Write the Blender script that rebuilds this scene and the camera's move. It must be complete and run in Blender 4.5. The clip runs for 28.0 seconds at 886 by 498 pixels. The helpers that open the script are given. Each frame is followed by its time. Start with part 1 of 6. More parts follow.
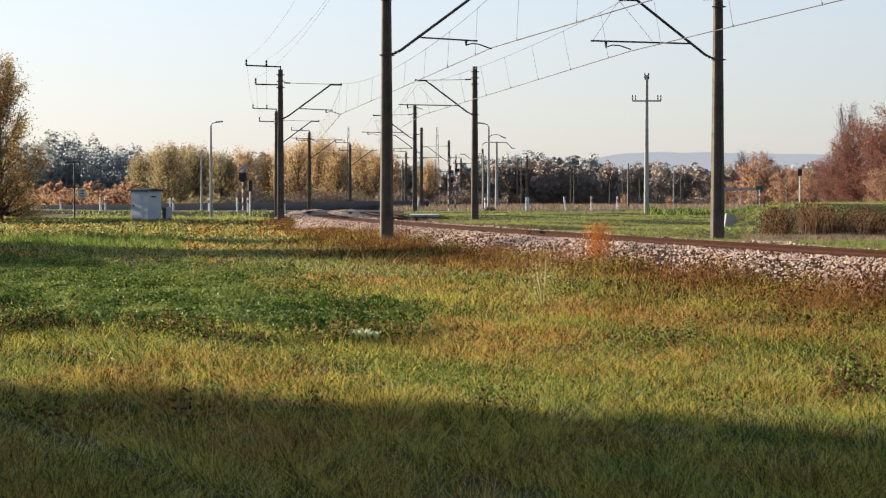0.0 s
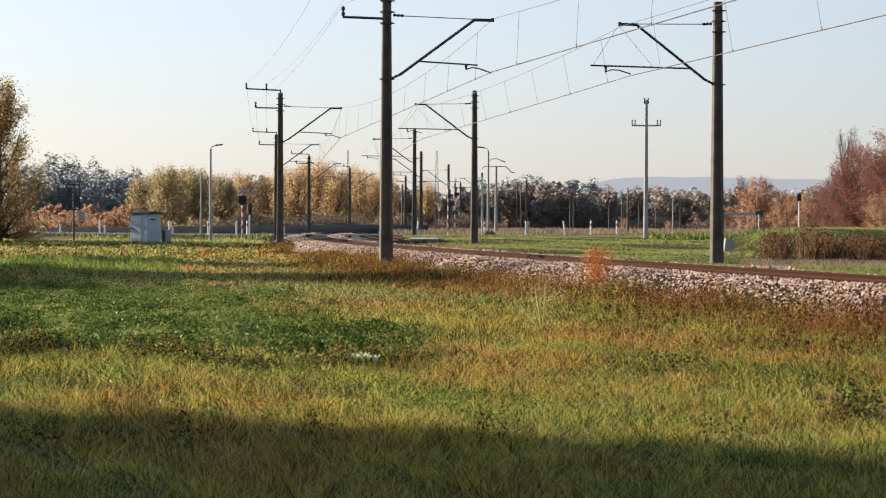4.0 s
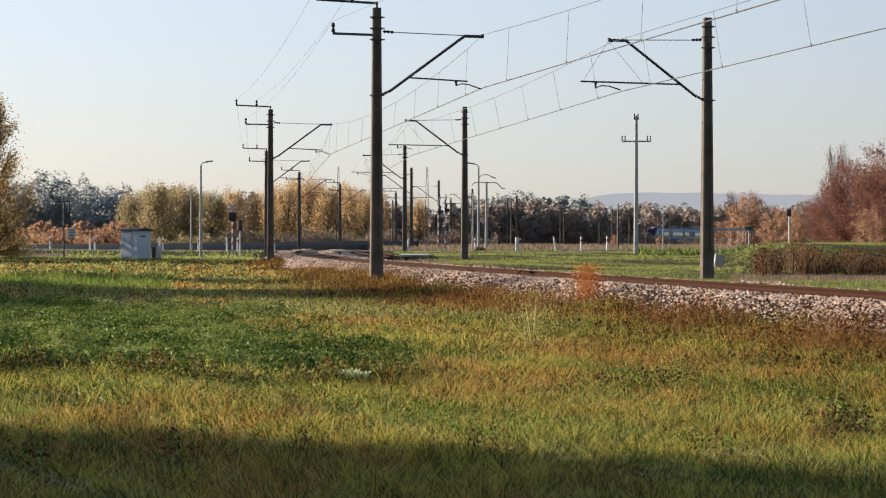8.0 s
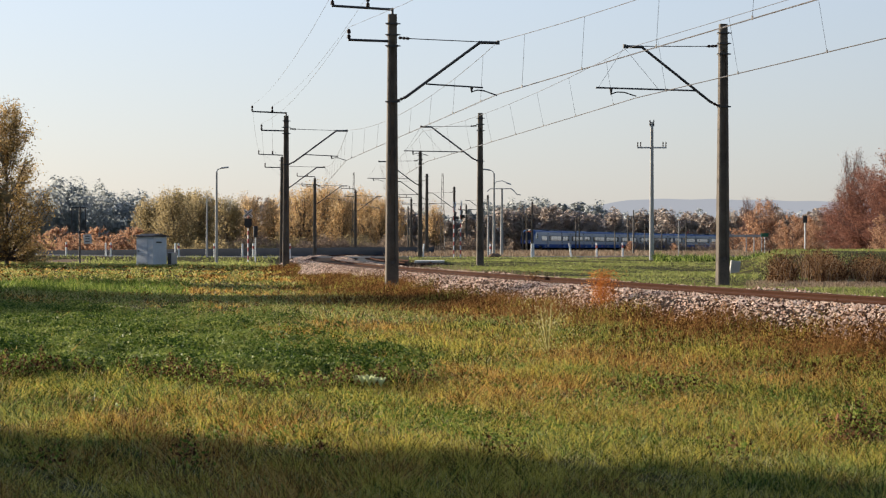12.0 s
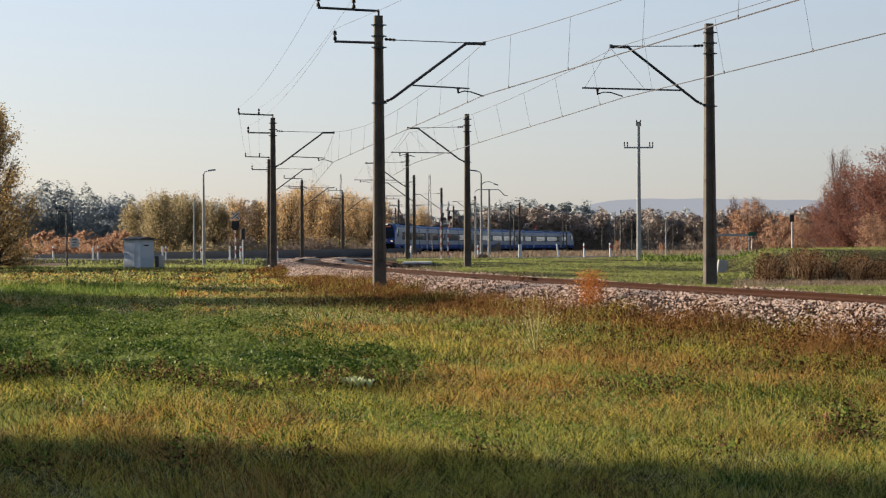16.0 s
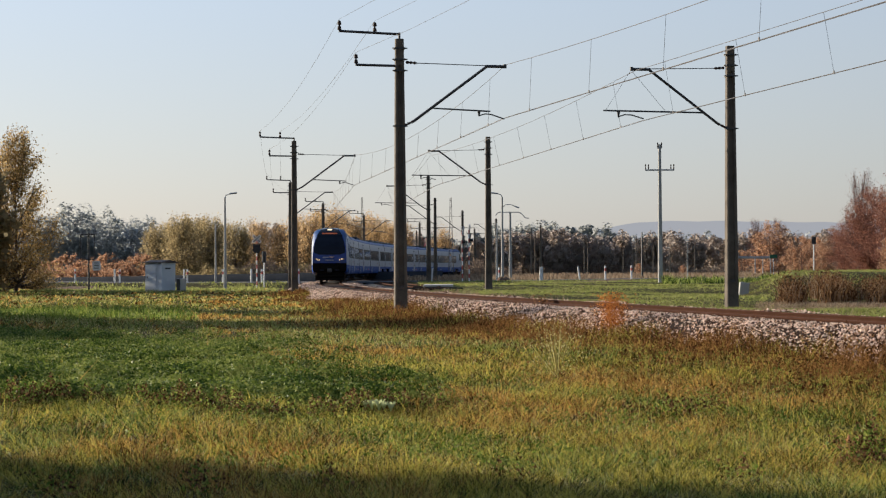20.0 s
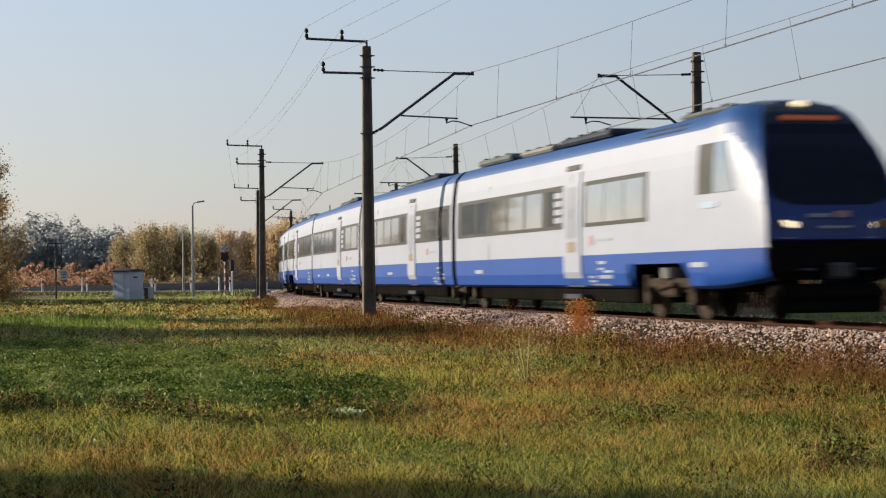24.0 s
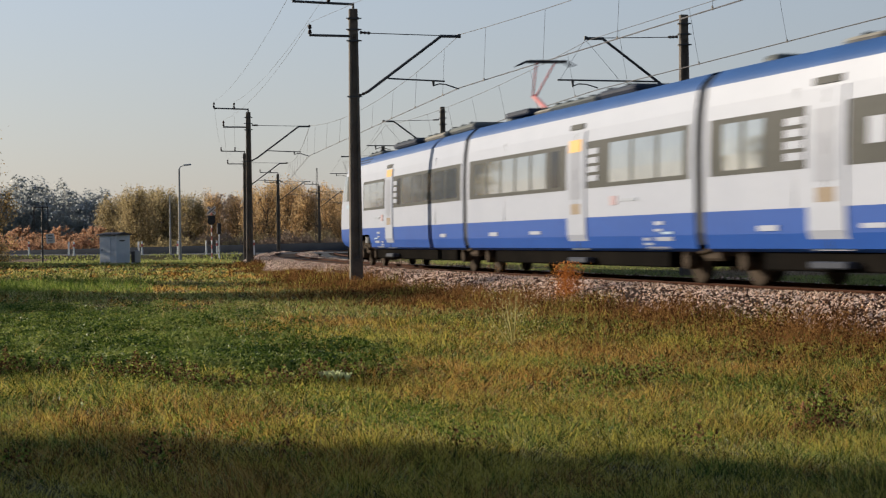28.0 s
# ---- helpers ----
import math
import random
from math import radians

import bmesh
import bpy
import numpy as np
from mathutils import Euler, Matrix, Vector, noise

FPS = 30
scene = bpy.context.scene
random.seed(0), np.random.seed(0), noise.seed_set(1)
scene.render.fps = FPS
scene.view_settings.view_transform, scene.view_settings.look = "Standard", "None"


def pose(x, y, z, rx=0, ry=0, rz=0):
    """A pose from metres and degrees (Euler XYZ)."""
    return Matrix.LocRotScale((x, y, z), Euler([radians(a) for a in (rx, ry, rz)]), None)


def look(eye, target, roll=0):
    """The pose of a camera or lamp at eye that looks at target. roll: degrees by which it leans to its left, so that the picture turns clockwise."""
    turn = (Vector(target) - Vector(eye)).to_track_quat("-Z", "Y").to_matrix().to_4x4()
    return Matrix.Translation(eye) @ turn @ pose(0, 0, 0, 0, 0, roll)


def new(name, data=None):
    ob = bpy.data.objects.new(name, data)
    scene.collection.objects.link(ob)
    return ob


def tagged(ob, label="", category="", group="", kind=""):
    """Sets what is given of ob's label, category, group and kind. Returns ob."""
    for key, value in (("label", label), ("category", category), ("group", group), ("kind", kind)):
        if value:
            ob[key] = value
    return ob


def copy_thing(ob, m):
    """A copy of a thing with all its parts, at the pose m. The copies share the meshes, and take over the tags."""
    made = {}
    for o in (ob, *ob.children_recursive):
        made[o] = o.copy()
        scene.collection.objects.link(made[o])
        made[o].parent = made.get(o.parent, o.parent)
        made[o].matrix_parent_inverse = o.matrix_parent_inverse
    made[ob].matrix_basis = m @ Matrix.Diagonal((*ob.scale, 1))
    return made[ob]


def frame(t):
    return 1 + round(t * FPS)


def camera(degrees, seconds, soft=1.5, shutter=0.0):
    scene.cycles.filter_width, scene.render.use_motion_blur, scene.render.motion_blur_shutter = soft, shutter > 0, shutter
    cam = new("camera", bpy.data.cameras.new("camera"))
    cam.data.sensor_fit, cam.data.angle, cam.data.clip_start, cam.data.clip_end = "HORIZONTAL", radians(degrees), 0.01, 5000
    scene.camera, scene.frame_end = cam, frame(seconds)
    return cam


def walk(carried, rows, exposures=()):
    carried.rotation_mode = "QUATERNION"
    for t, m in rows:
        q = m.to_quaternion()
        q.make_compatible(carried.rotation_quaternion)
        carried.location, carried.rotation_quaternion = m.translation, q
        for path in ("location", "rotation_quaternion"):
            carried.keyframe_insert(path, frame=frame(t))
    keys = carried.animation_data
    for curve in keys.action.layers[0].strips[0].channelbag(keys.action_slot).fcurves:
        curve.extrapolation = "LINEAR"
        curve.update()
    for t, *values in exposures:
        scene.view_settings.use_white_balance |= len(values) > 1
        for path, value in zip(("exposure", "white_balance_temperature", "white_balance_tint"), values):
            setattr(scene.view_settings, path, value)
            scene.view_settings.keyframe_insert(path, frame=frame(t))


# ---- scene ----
import itertools

EYE = 1.45          # eye height over the meadow
RAIL = 0.54         # top of the rails
SPEED = 28.227      # train, metres a second
# seconds, turn, tilt and lean of the hand-held camera, in degrees
LOOKS = (
    (0.0, -0.020, -1.465, 0.000), (0.5, -0.083, -1.455, -0.049), (1.0, -0.155, -1.393, -0.066), (1.5, -0.207, -1.187, 0.050),
    (2.0, -0.167, -1.121, -0.001), (2.5, -0.124, -1.019, 0.058), (3.0, -0.086, -0.931, 0.037), (3.5, -0.050, -0.843, 0.155),
    (5.5, -0.032, -0.579, 0.230), (6.0, -0.110, -0.591, 0.104), (6.5, -0.239, -0.561, 0.172), (7.0, -0.362, -0.501, 0.230),
    (7.5, -0.385, -0.399, 0.133), (8.0, -0.326, -0.266, 0.079), (8.5, -0.204, -0.214, -0.002), (9.0, -0.141, -0.125, 0.093),
    (9.5, -0.122, -0.073, 0.085), (10.0, -0.078, -0.111, 0.003), (10.5, -0.064, -0.108, -0.035), (11.0, -0.000, -0.085, -0.000),
    (11.5, 0.102, -0.085, 0.002), (12.0, 0.136, -0.080, 0.126), (12.5, 0.026, -0.085, 0.001), (14.5, -0.100, -0.148, -0.066),
    (15.0, -0.126, -0.121, -0.075), (15.5, -0.176, -0.079, -0.102), (16.0, -0.238, -0.046, -0.254), (16.5, -0.286, 0.044, -0.275),
    (17.0, -0.303, 0.180, -0.246), (17.5, -0.178, 0.208, -0.288), (18.0, -0.071, 0.256, -0.228), (18.5, 0.037, 0.346, -0.202),
    (19.0, 0.168, 0.464, -0.259), (19.5, 0.282, 0.639, -0.282), (20.0, 0.392, 0.640, -0.320), (20.5, 0.464, 0.607, -0.368),
    (21.0, 0.518, 0.464, -0.363), (21.5, 0.451, 0.379, -0.301), (23.5, -0.472, 0.919, -0.649), (24.0, -0.562, 0.848, -0.627),
    (24.5, -0.590, 0.808, -0.566), (25.0, -0.513, 0.561, -0.586), (25.5, -0.441, 0.290, -0.549), (26.0, -0.446, 0.102, -0.517),
    (26.5, -0.495, -0.054, -0.553), (27.0, -0.569, -0.157, -0.590), (27.5, -0.662, -0.235, -0.585), (28.0, -0.937, -0.265, -0.708),
)

cam = camera(26.13, 28.0, soft=1.2, shutter=0.5)
walk(cam, [(t, pose(0, 0, EYE, 90 + tilt, 0, turn) @ pose(0, 0, 0, 0, 0, lean)) for t, turn, tilt, lean in LOOKS],
     exposures=[(0.0, 1.06), (3.5, 1.04), (8.0, 0.90), (12.0, 0.87), (16.0, 0.76), (17.0, 0.66), (18.5, 0.68), (21.5, 0.70), (23.5, 0.60), (24.5, 0.46), (26.0, 0.32), (28.0, 0.38)])

# ---- world and sun ----
SUN_EL, SUN_AZ = radians(14.5), radians(-58)      # azimuth from +y towards +x
sun_dir = Vector((math.sin(SUN_AZ) * math.cos(SUN_EL), math.cos(SUN_AZ) * math.cos(SUN_EL), math.sin(SUN_EL)))
world = bpy.data.worlds.new("world")
scene.world = world
world.use_nodes = True
wn = world.node_tree.nodes
sky = wn.new("ShaderNodeTexSky")
sky.sky_type, sky.sun_disc = "NISHITA", False
sky.sun_elevation, sky.sun_rotation = SUN_EL, SUN_AZ
sky.air_density, sky.dust_density, sky.ozone_density = 1.0, 1.0, 1.5
wn["Background"].inputs["Strength"].default_value = 0.15
# thin autumn haze over the clear sky: pale at the horizon, bluer above
wl = world.node_tree.links.new
up, split, tint, veil = wn.new("ShaderNodeTexCoord"), wn.new("ShaderNodeSeparateXYZ"), wn.new("ShaderNodeValToRGB"), wn.new("ShaderNodeMix")
wl(up.outputs["Generated"], split.inputs[0])
wl(split.outputs["Z"], tint.inputs[0])
for k, (pos, c) in enumerate(((0.0, (0.69, 0.668, 0.68)), (0.16, (0.66, 0.765, 0.95)), (0.9, (0.26, 0.40, 0.72)))):
    e = tint.color_ramp.elements[k] if k < 2 else tint.color_ramp.elements.new(pos)
    e.position, e.color = pos, (*c, 1)
# the haze glows towards the sun and is deeper away from it
toward, lift, glow_map = wn.new("ShaderNodeVectorMath"), wn.new("ShaderNodeVectorMath"), wn.new("ShaderNodeMapRange")
toward.operation, toward.inputs[1].default_value = "DOT_PRODUCT", sun_dir
wl(up.outputs["Generated"], toward.inputs[0])
for k, v in zip(("From Min", "From Max", "To Min", "To Max"), (-0.9, 0.9, 0.88, 3.6)):
    glow_map.inputs[k].default_value = v
wl(toward.outputs["Value"], glow_map.inputs["Value"])
lift.operation = "SCALE"
wl(tint.outputs[0], lift.inputs[0])
wl(glow_map.outputs[0], lift.inputs["Scale"])
veil.data_type = "RGBA"
veil.inputs[0].default_value = 0.82
wl(sky.outputs[0], veil.inputs[6])
wl(lift.outputs[0], veil.inputs[7])
wl(veil.outputs[2], wn["Background"].inputs[0])
sun = new("sun", bpy.data.lights.new("sun", "SUN"))
sun.data.energy, sun.data.angle, sun.data.color = 5.0, radians(0.6), (1.0, 0.88, 0.72)
sun.matrix_world = look(sun_dir * 50, (0, 0, 0))


# ---- helpers of this scene ----
def part(name, bm, material, parent=None, label="", smooth=False):
    """Links a bmesh as one mesh object under a thing."""
    me = bpy.data.meshes.new(name)
    bm.normal_update()
    bm.to_mesh(me)
    bm.free()
    for m in (material if isinstance(material, (list, tuple)) else [material]):
        me.materials.append(m)
    if smooth:
        me.polygons.foreach_set("use_smooth", [True] * len(me.polygons))
    ob = new(name, me)
    ob.parent = parent
    return tagged(ob, label)


def shared(name, me, parent, m):
    """One more object on a mesh that others use too."""
    ob = new(name, me)
    ob.parent = parent
    ob.matrix_basis = m
    return ob


def thing(name, label, category, m=None, group="", kind=""):
    ob = new(name)
    ob.empty_display_size = 0.2
    if m is not None:
        ob.matrix_basis = m
    return tagged(ob, label, category, group, kind)


def np_mesh(name, verts, faces, material, smooth=False):
    """A mesh from arrays: verts (n, 3), faces (m, k)."""
    me = bpy.data.meshes.new(name)
    n, (m, k) = len(verts), faces.shape
    me.vertices.add(n)
    me.vertices.foreach_set("co", np.ascontiguousarray(verts, dtype=np.float32).ravel())
    me.loops.add(m * k)
    me.loops.foreach_set("vertex_index", np.ascontiguousarray(faces, dtype=np.int32).ravel())
    me.polygons.add(m)
    me.polygons.foreach_set("loop_start", np.arange(m, dtype=np.int32) * k)
    if smooth:
        me.polygons.foreach_set("use_smooth", np.ones(m, dtype=bool))
    me.materials.append(material)
    me.update(calc_edges=True)
    return me


def box(bm, size, m=None, bevel=0.0, mat=0):
    r = bmesh.ops.create_cube(bm, size=1, matrix=(m or Matrix()) @ Matrix.Diagonal((*size, 1)))
    fs = {f for v in r["verts"] for f in v.link_faces}
    for f in fs:
        f.material_index = mat
    if bevel:
        es = {e for v in r["verts"] for e in v.link_edges}
        bmesh.ops.bevel(bm, geom=list(es), offset=bevel, segments=1, affect="EDGES")
    return bm


def rod(bm, a, b, r, r2=None, n=8):
    """A round bar from a to b."""
    a, b = Vector(a), Vector(b)
    d = b - a
    m = Matrix.Translation((a + b) / 2) @ d.to_track_quat("Z", "Y").to_matrix().to_4x4()
    bmesh.ops.create_cone(bm, cap_ends=True, segments=n, radius1=r, radius2=r if r2 is None else r2, depth=d.length, matrix=m)
    return bm


def strand(bm, pts, r, n=4):
    """A thin tube along points."""
    rings = []
    for i, p in enumerate(pts):
        p = Vector(p)
        d = (Vector(pts[min(i + 1, len(pts) - 1)]) - Vector(pts[max(i - 1, 0)])).normalized()
        side = d.cross(Vector((0, 0, 1)))
        side = side.normalized() if side.length > 1e-4 else Vector((1, 0, 0))
        up = side.cross(d)
        rings.append([bm.verts.new(p + (side * math.cos(q) + up * math.sin(q)) * r) for q in (2 * math.pi * k / n for k in range(n))])
    for r0, r1 in zip(rings, rings[1:]):
        for k in range(n):
            bm.faces.new((r0[k], r0[(k + 1) % n], r1[(k + 1) % n], r1[k]))
    return bm


def B():
    return bmesh.new()


# ---- the railway's line: arc length s, heading, place ----
TS = np.arange(-220.0, 900.0, 1.0)


def heading_at(s):
    u = (np.clip(s, 205, 780) - 500) / 250
    return -0.0418 + 0.3894 * u + 0.0184 * u ** 2 - 0.0167 * u ** 3


TH = heading_at(TS)
TX, TY = np.cumsum(np.sin(TH)), np.cumsum(-np.cos(TH))
k500 = int(np.argmin(abs(TS - 500)))
TX, TY = TX - TX[k500] - 10.37, TY - TY[k500] + 211.57


def on_line(s, off=0.0, z=0.0):
    """A point beside the track: off metres to the right of its axis as seen by one who looks along +y."""
    h = float(np.interp(s, TS, TH))
    return Vector((float(np.interp(s, TS, TX)) + off * math.cos(h), float(np.interp(s, TS, TY)) + off * math.sin(h), z))


def line_pose(s, off=0.0, z=0.0):
    """x to the right of the line, y along it towards the far end."""
    h = float(np.interp(s, TS, TH))
    return Matrix.Translation(on_line(s, off, z)) @ Matrix.Rotation(h, 4, "Z")


def s_of(y):
    return float(np.interp(-y, -TY, TS))


def offset_of(x, y):
    """Signed distance from the track's axis (arrays)."""
    s = np.interp(-np.asarray(y, float), -TY, TS)
    h = np.interp(s, TS, TH)
    return (x - np.interp(s, TS, TX)) * np.cos(h)


def step(a, b, v):
    q = np.clip((v - a) / (b - a), 0, 1)
    return q * q * (3 - 2 * q)


def ground_z(x, y):
    """Height of the land: meadow, road bank, rise beyond the track."""
    x, y = np.asarray(x, float), np.asarray(y, float)
    off = offset_of(x, y)
    z = 0.05 * np.sin(x * 0.35 + 1.0) * np.sin(y * 0.23) + 0.03 * np.sin(x * 0.9 + y * 0.55)
    near = step(900, 300, y) * step(-300, -30, y)
    right = step(2.5, 6, off) * near
    z = z + right * (0.22 + 0.30 * step(70, 140, y))
    # bank with dead weeds before it
    az = x / np.maximum(y, 1)
    z = z + 0.95 * step(0.15, 0.175, az) * step(74, 84, y) * step(150, 100, y) * near
    # the road's low bank
    ry = road_y(x)
    z = z + (0.62 - 0.16 * step(30, 12, abs(off)) - z) * step(9, 3.2, abs(y - ry)) * near
    # far fields
    z = z * step(1200, 500, y) 
    # under the ballast
    z = np.where((abs(off) < 2.6) & (y < 560) & (y > -250), np.minimum(z, 0.05), z)
    return z


def road_y(x):
    return 168.0 + 0.00055 * (np.asarray(x, float) + 10) ** 2 - 0.06 * (np.asarray(x, float) + 10)


def gz(x, y):
    return float(ground_z(x, y))


def spot(px, y):
    """Across the view: sight-line number px of the straight-ahead look, at depth y."""
    return (px - 784) / 3378 * y


# ---- materials ----
def material(name, colours, rough=0.8, metal=0.0, scale=4.0, fine=60.0, bump=0.2, spread=0.0, random="", spec=0.5, trans=0.0, contrast=1.0):
    """colours: two or three base colours mixed by coarse and fine noise. random: 'object' or 'island' varies pieces."""
    m = bpy.data.materials.new(name)
    m.use_nodes = True
    t, ln = m.node_tree.nodes, m.node_tree.links.new
    bsdf = t["Principled BSDF"]
    bsdf.inputs["Roughness"].default_value, bsdf.inputs["Metallic"].default_value = rough, metal
    bsdf.inputs["Specular IOR Level"].default_value = spec
    geo = t.new("ShaderNodeNewGeometry")
    crd = t.new("ShaderNodeTexCoord")
    vec = crd.outputs["Object"]
    n1, n2 = t.new("ShaderNodeTexNoise"), t.new("ShaderNodeTexNoise")
    for n, sc in ((n1, scale), (n2, fine)):
        n.inputs["Scale"].default_value, n.inputs["Detail"].default_value = sc, 4
        ln(vec, n.inputs["Vector"])
    mix = t.new("ShaderNodeMath")
    mix.operation = "MULTIPLY_ADD"
    mix.inputs[1].default_value, fac = 0.6, mix.outputs[0]
    half = t.new("ShaderNodeMath")
    half.operation, half.inputs[1].default_value = "MULTIPLY", 0.4
    ln(n2.outputs["Fac"], half.inputs[0])
    ln(n1.outputs["Fac"], mix.inputs[0])
    ln(half.outputs[0], mix.inputs[2])
    if contrast != 1.0:
        mix.inputs[1].default_value, half.inputs[1].default_value = 0.35, 0.65
        push = t.new("ShaderNodeMapRange")
        push.clamp = False
        for key, val in zip(("From Min", "From Max", "To Min", "To Max"), (0.5 - 0.5 / contrast, 0.5 + 0.5 / contrast, 0.0, 1.0)):
            push.inputs[key].default_value = val
        ln(fac, push.inputs["Value"])
        fac = push.outputs[0]
    if random:
        src = t.new("ShaderNodeObjectInfo").outputs["Random"] if random == "object" else geo.outputs["Random Per Island"]
        add = t.new("ShaderNodeMath")
        add.operation, add.inputs[1].default_value = "MULTIPLY_ADD", spread
        off = t.new("ShaderNodeMath")
        off.operation, off.inputs[1].default_value = "SUBTRACT", spread / 2
        ln(src, add.inputs[0])
        ln(fac, add.inputs[2])
        ln(add.outputs[0], off.inputs[0])
        fac = off.outputs[0]
    ramp = t.new("ShaderNodeValToRGB")
    stops = len(colours)
    ramp.color_ramp.elements[0].position, ramp.color_ramp.elements[1].position = 0.3, 0.7
    if stops == 3:
        ramp.color_ramp.elements.new(0.5)
    for e, c in zip(ramp.color_ramp.elements, colours):
        e.color = (*c, 1)
    ln(fac, ramp.inputs["Fac"])
    ln(ramp.outputs["Color"], bsdf.inputs["Base Color"])
    if bump:
        b = t.new("ShaderNodeBump")
        b.inputs["Strength"].default_value, b.inputs["Distance"].default_value = bump, 0.02
        ln(n2.outputs["Fac"], b.inputs["Height"])
        ln(b.outputs["Normal"], bsdf.inputs["Normal"])
    if trans:
        tr, ms = t.new("ShaderNodeBsdfTranslucent"), t.new("ShaderNodeMixShader")
        ms.inputs[0].default_value = trans
        ln(ramp.outputs["Color"], tr.inputs["Color"])
        ln(bsdf.outputs[0], ms.inputs[1])
        ln(tr.outputs[0], ms.inputs[2])
        ln(ms.outputs[0], t["Material Output"].inputs["Surface"])
    return m


def glow(name, colour, strength):
    m = bpy.data.materials.new(name)
    m.use_nodes = True
    b = m.node_tree.nodes["Principled BSDF"]
    b.inputs["Base Color"].default_value = (*colour, 1)
    b.inputs["Emission Color"].default_value, b.inputs["Emission Strength"].default_value = (*colour, 1), strength
    return m


CONCRETE = material("concrete_mast", [(0.055, 0.043, 0.034), (0.19, 0.155, 0.115)], 0.95, scale=1.5, fine=30, bump=0.3)
CONCRETE_LIGHT = material("concrete_light", [(0.34, 0.33, 0.30), (0.48, 0.46, 0.42)], 0.9, scale=2, fine=40)
STEEL_DARK = material("steel_dark", [(0.05, 0.05, 0.052), (0.10, 0.095, 0.09)], 0.6, 0.5, 3, 50)
STEEL_GREY = material("galvanised", [(0.30, 0.31, 0.32), (0.42, 0.43, 0.44)], 0.5, 0.7, 3, 50, 0.1)
WIRE = material("copper_wire", [(0.20, 0.19, 0.18), (0.34, 0.32, 0.30)], 0.5, 0.6, 2, 20, 0)
CERAMIC = material("brown_ceramic", [(0.03, 0.02, 0.016), (0.05, 0.03, 0.024)], 0.7, 0, 6, 40, 0, spec=0.15)
RAIL_RUST = material("rail_rust", [(0.04, 0.016, 0.009), (0.075, 0.031, 0.017)], 0.9, 0.0, 2, 60, 0.3, spec=0.05)
RAIL_TOP = material("rail_polish", [(0.06, 0.028, 0.016), (0.10, 0.048, 0.028)], 0.85, 0.0, 2, 30, 0, spec=0.1)
STONE = material("ballast_stone", [(0.06, 0.024, 0.012), (0.60, 0.34, 0.20), (0.93, 0.68, 0.50)], 0.95, scale=0.8, fine=30, random="island", spread=1.0, spec=0.15)
# darkened brown, so the gaps between the loose stones look shaded
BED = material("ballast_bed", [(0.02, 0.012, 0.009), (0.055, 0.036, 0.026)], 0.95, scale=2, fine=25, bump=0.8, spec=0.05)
WHITE = material("white_paint", [(0.70, 0.70, 0.69), (0.82, 0.82, 0.81)], 0.5, scale=2, fine=30, bump=0.05)
WHITE_BLUISH = material("bluish_white_enamel", [(0.50, 0.54, 0.58), (0.62, 0.66, 0.70)], 0.55, scale=1.5, fine=20, bump=0.05)
RED = material("red_paint", [(0.36, 0.06, 0.05), (0.48, 0.085, 0.07)], 0.5, scale=3, fine=30, bump=0.05)
BLACK = material("black_paint", [(0.012, 0.012, 0.014), (0.03, 0.03, 0.032)], 0.5, scale=3, fine=30, bump=0.05)
GREEN_SIGN = material("green_enamel", [(0.01, 0.10, 0.05), (0.015, 0.14, 0.07)], 0.5, scale=3, fine=30, bump=0.05)
FELT = material("roof_felt", [(0.05, 0.045, 0.045), (0.10, 0.085, 0.08)], 0.9, scale=4, fine=40)
ASPHALT = material("asphalt", [(0.05, 0.05, 0.052), (0.085, 0.085, 0.088)], 0.95, scale=1.5, fine=60, bump=0.4)
GRAVEL_ROAD = material("dirt_track", [(0.12, 0.075, 0.05), (0.22, 0.15, 0.105)], 0.95, scale=0.8, fine=20, bump=0.5, spec=0.05)
DARK_BALLAST = material("dark_ballast", [(0.018, 0.022, 0.026), (0.04, 0.044, 0.05)], 0.95, scale=0.8, fine=12, bump=0.0, spec=0.1)
BARK = material("bark", [(0.06, 0.05, 0.04), (0.15, 0.12, 0.10)], 0.95, scale=3, fine=30, bump=0.6)
TWIG = material("twig", [(0.11, 0.06, 0.05), (0.19, 0.11, 0.09)], 0.95, scale=2, fine=20, bump=0)


def leaves(name, c0, c1, c2, trans=0.35, gloss=0.0, spread=0.65, fine=2.0, contrast=1.0):
    return material(name, [c0, c1, c2], 0.46 if gloss else 0.7, scale=0.35, fine=fine, bump=0, random="island", spread=spread, spec=gloss, trans=trans, contrast=contrast)


LEAF_GOLD = leaves("gold_leaves", (0.40, 0.255, 0.12), (0.50, 0.34, 0.17), (0.58, 0.43, 0.25), 0.72, spread=0.4)
LEAF_BIRCH = leaves("birch_leaves", (0.25, 0.16, 0.06), (0.42, 0.29, 0.12), (0.55, 0.41, 0.20), 0.5)
LEAF_ORANGE = leaves("orange_leaves", (0.36, 0.20, 0.12), (0.43, 0.255, 0.16), (0.49, 0.325, 0.215), 0.7, spread=0.4)
LEAF_RUST = leaves("rust_leaves", (0.20, 0.09, 0.065), (0.265, 0.125, 0.088), (0.33, 0.165, 0.115), 0.55, spread=0.4)
LEAF_OLIVE = leaves("olive_leaves", (0.27, 0.215, 0.115), (0.35, 0.275, 0.145), (0.42, 0.335, 0.185), 0.72, spread=0.4)
# far-wood green lifted to pale grey: haze put into the leaf colour
LEAF_HAZE_GREEN = leaves("hazed_green_leaves", (0.38, 0.40, 0.395), (0.43, 0.445, 0.43), (0.48, 0.48, 0.445), 0.75, spread=0.2)
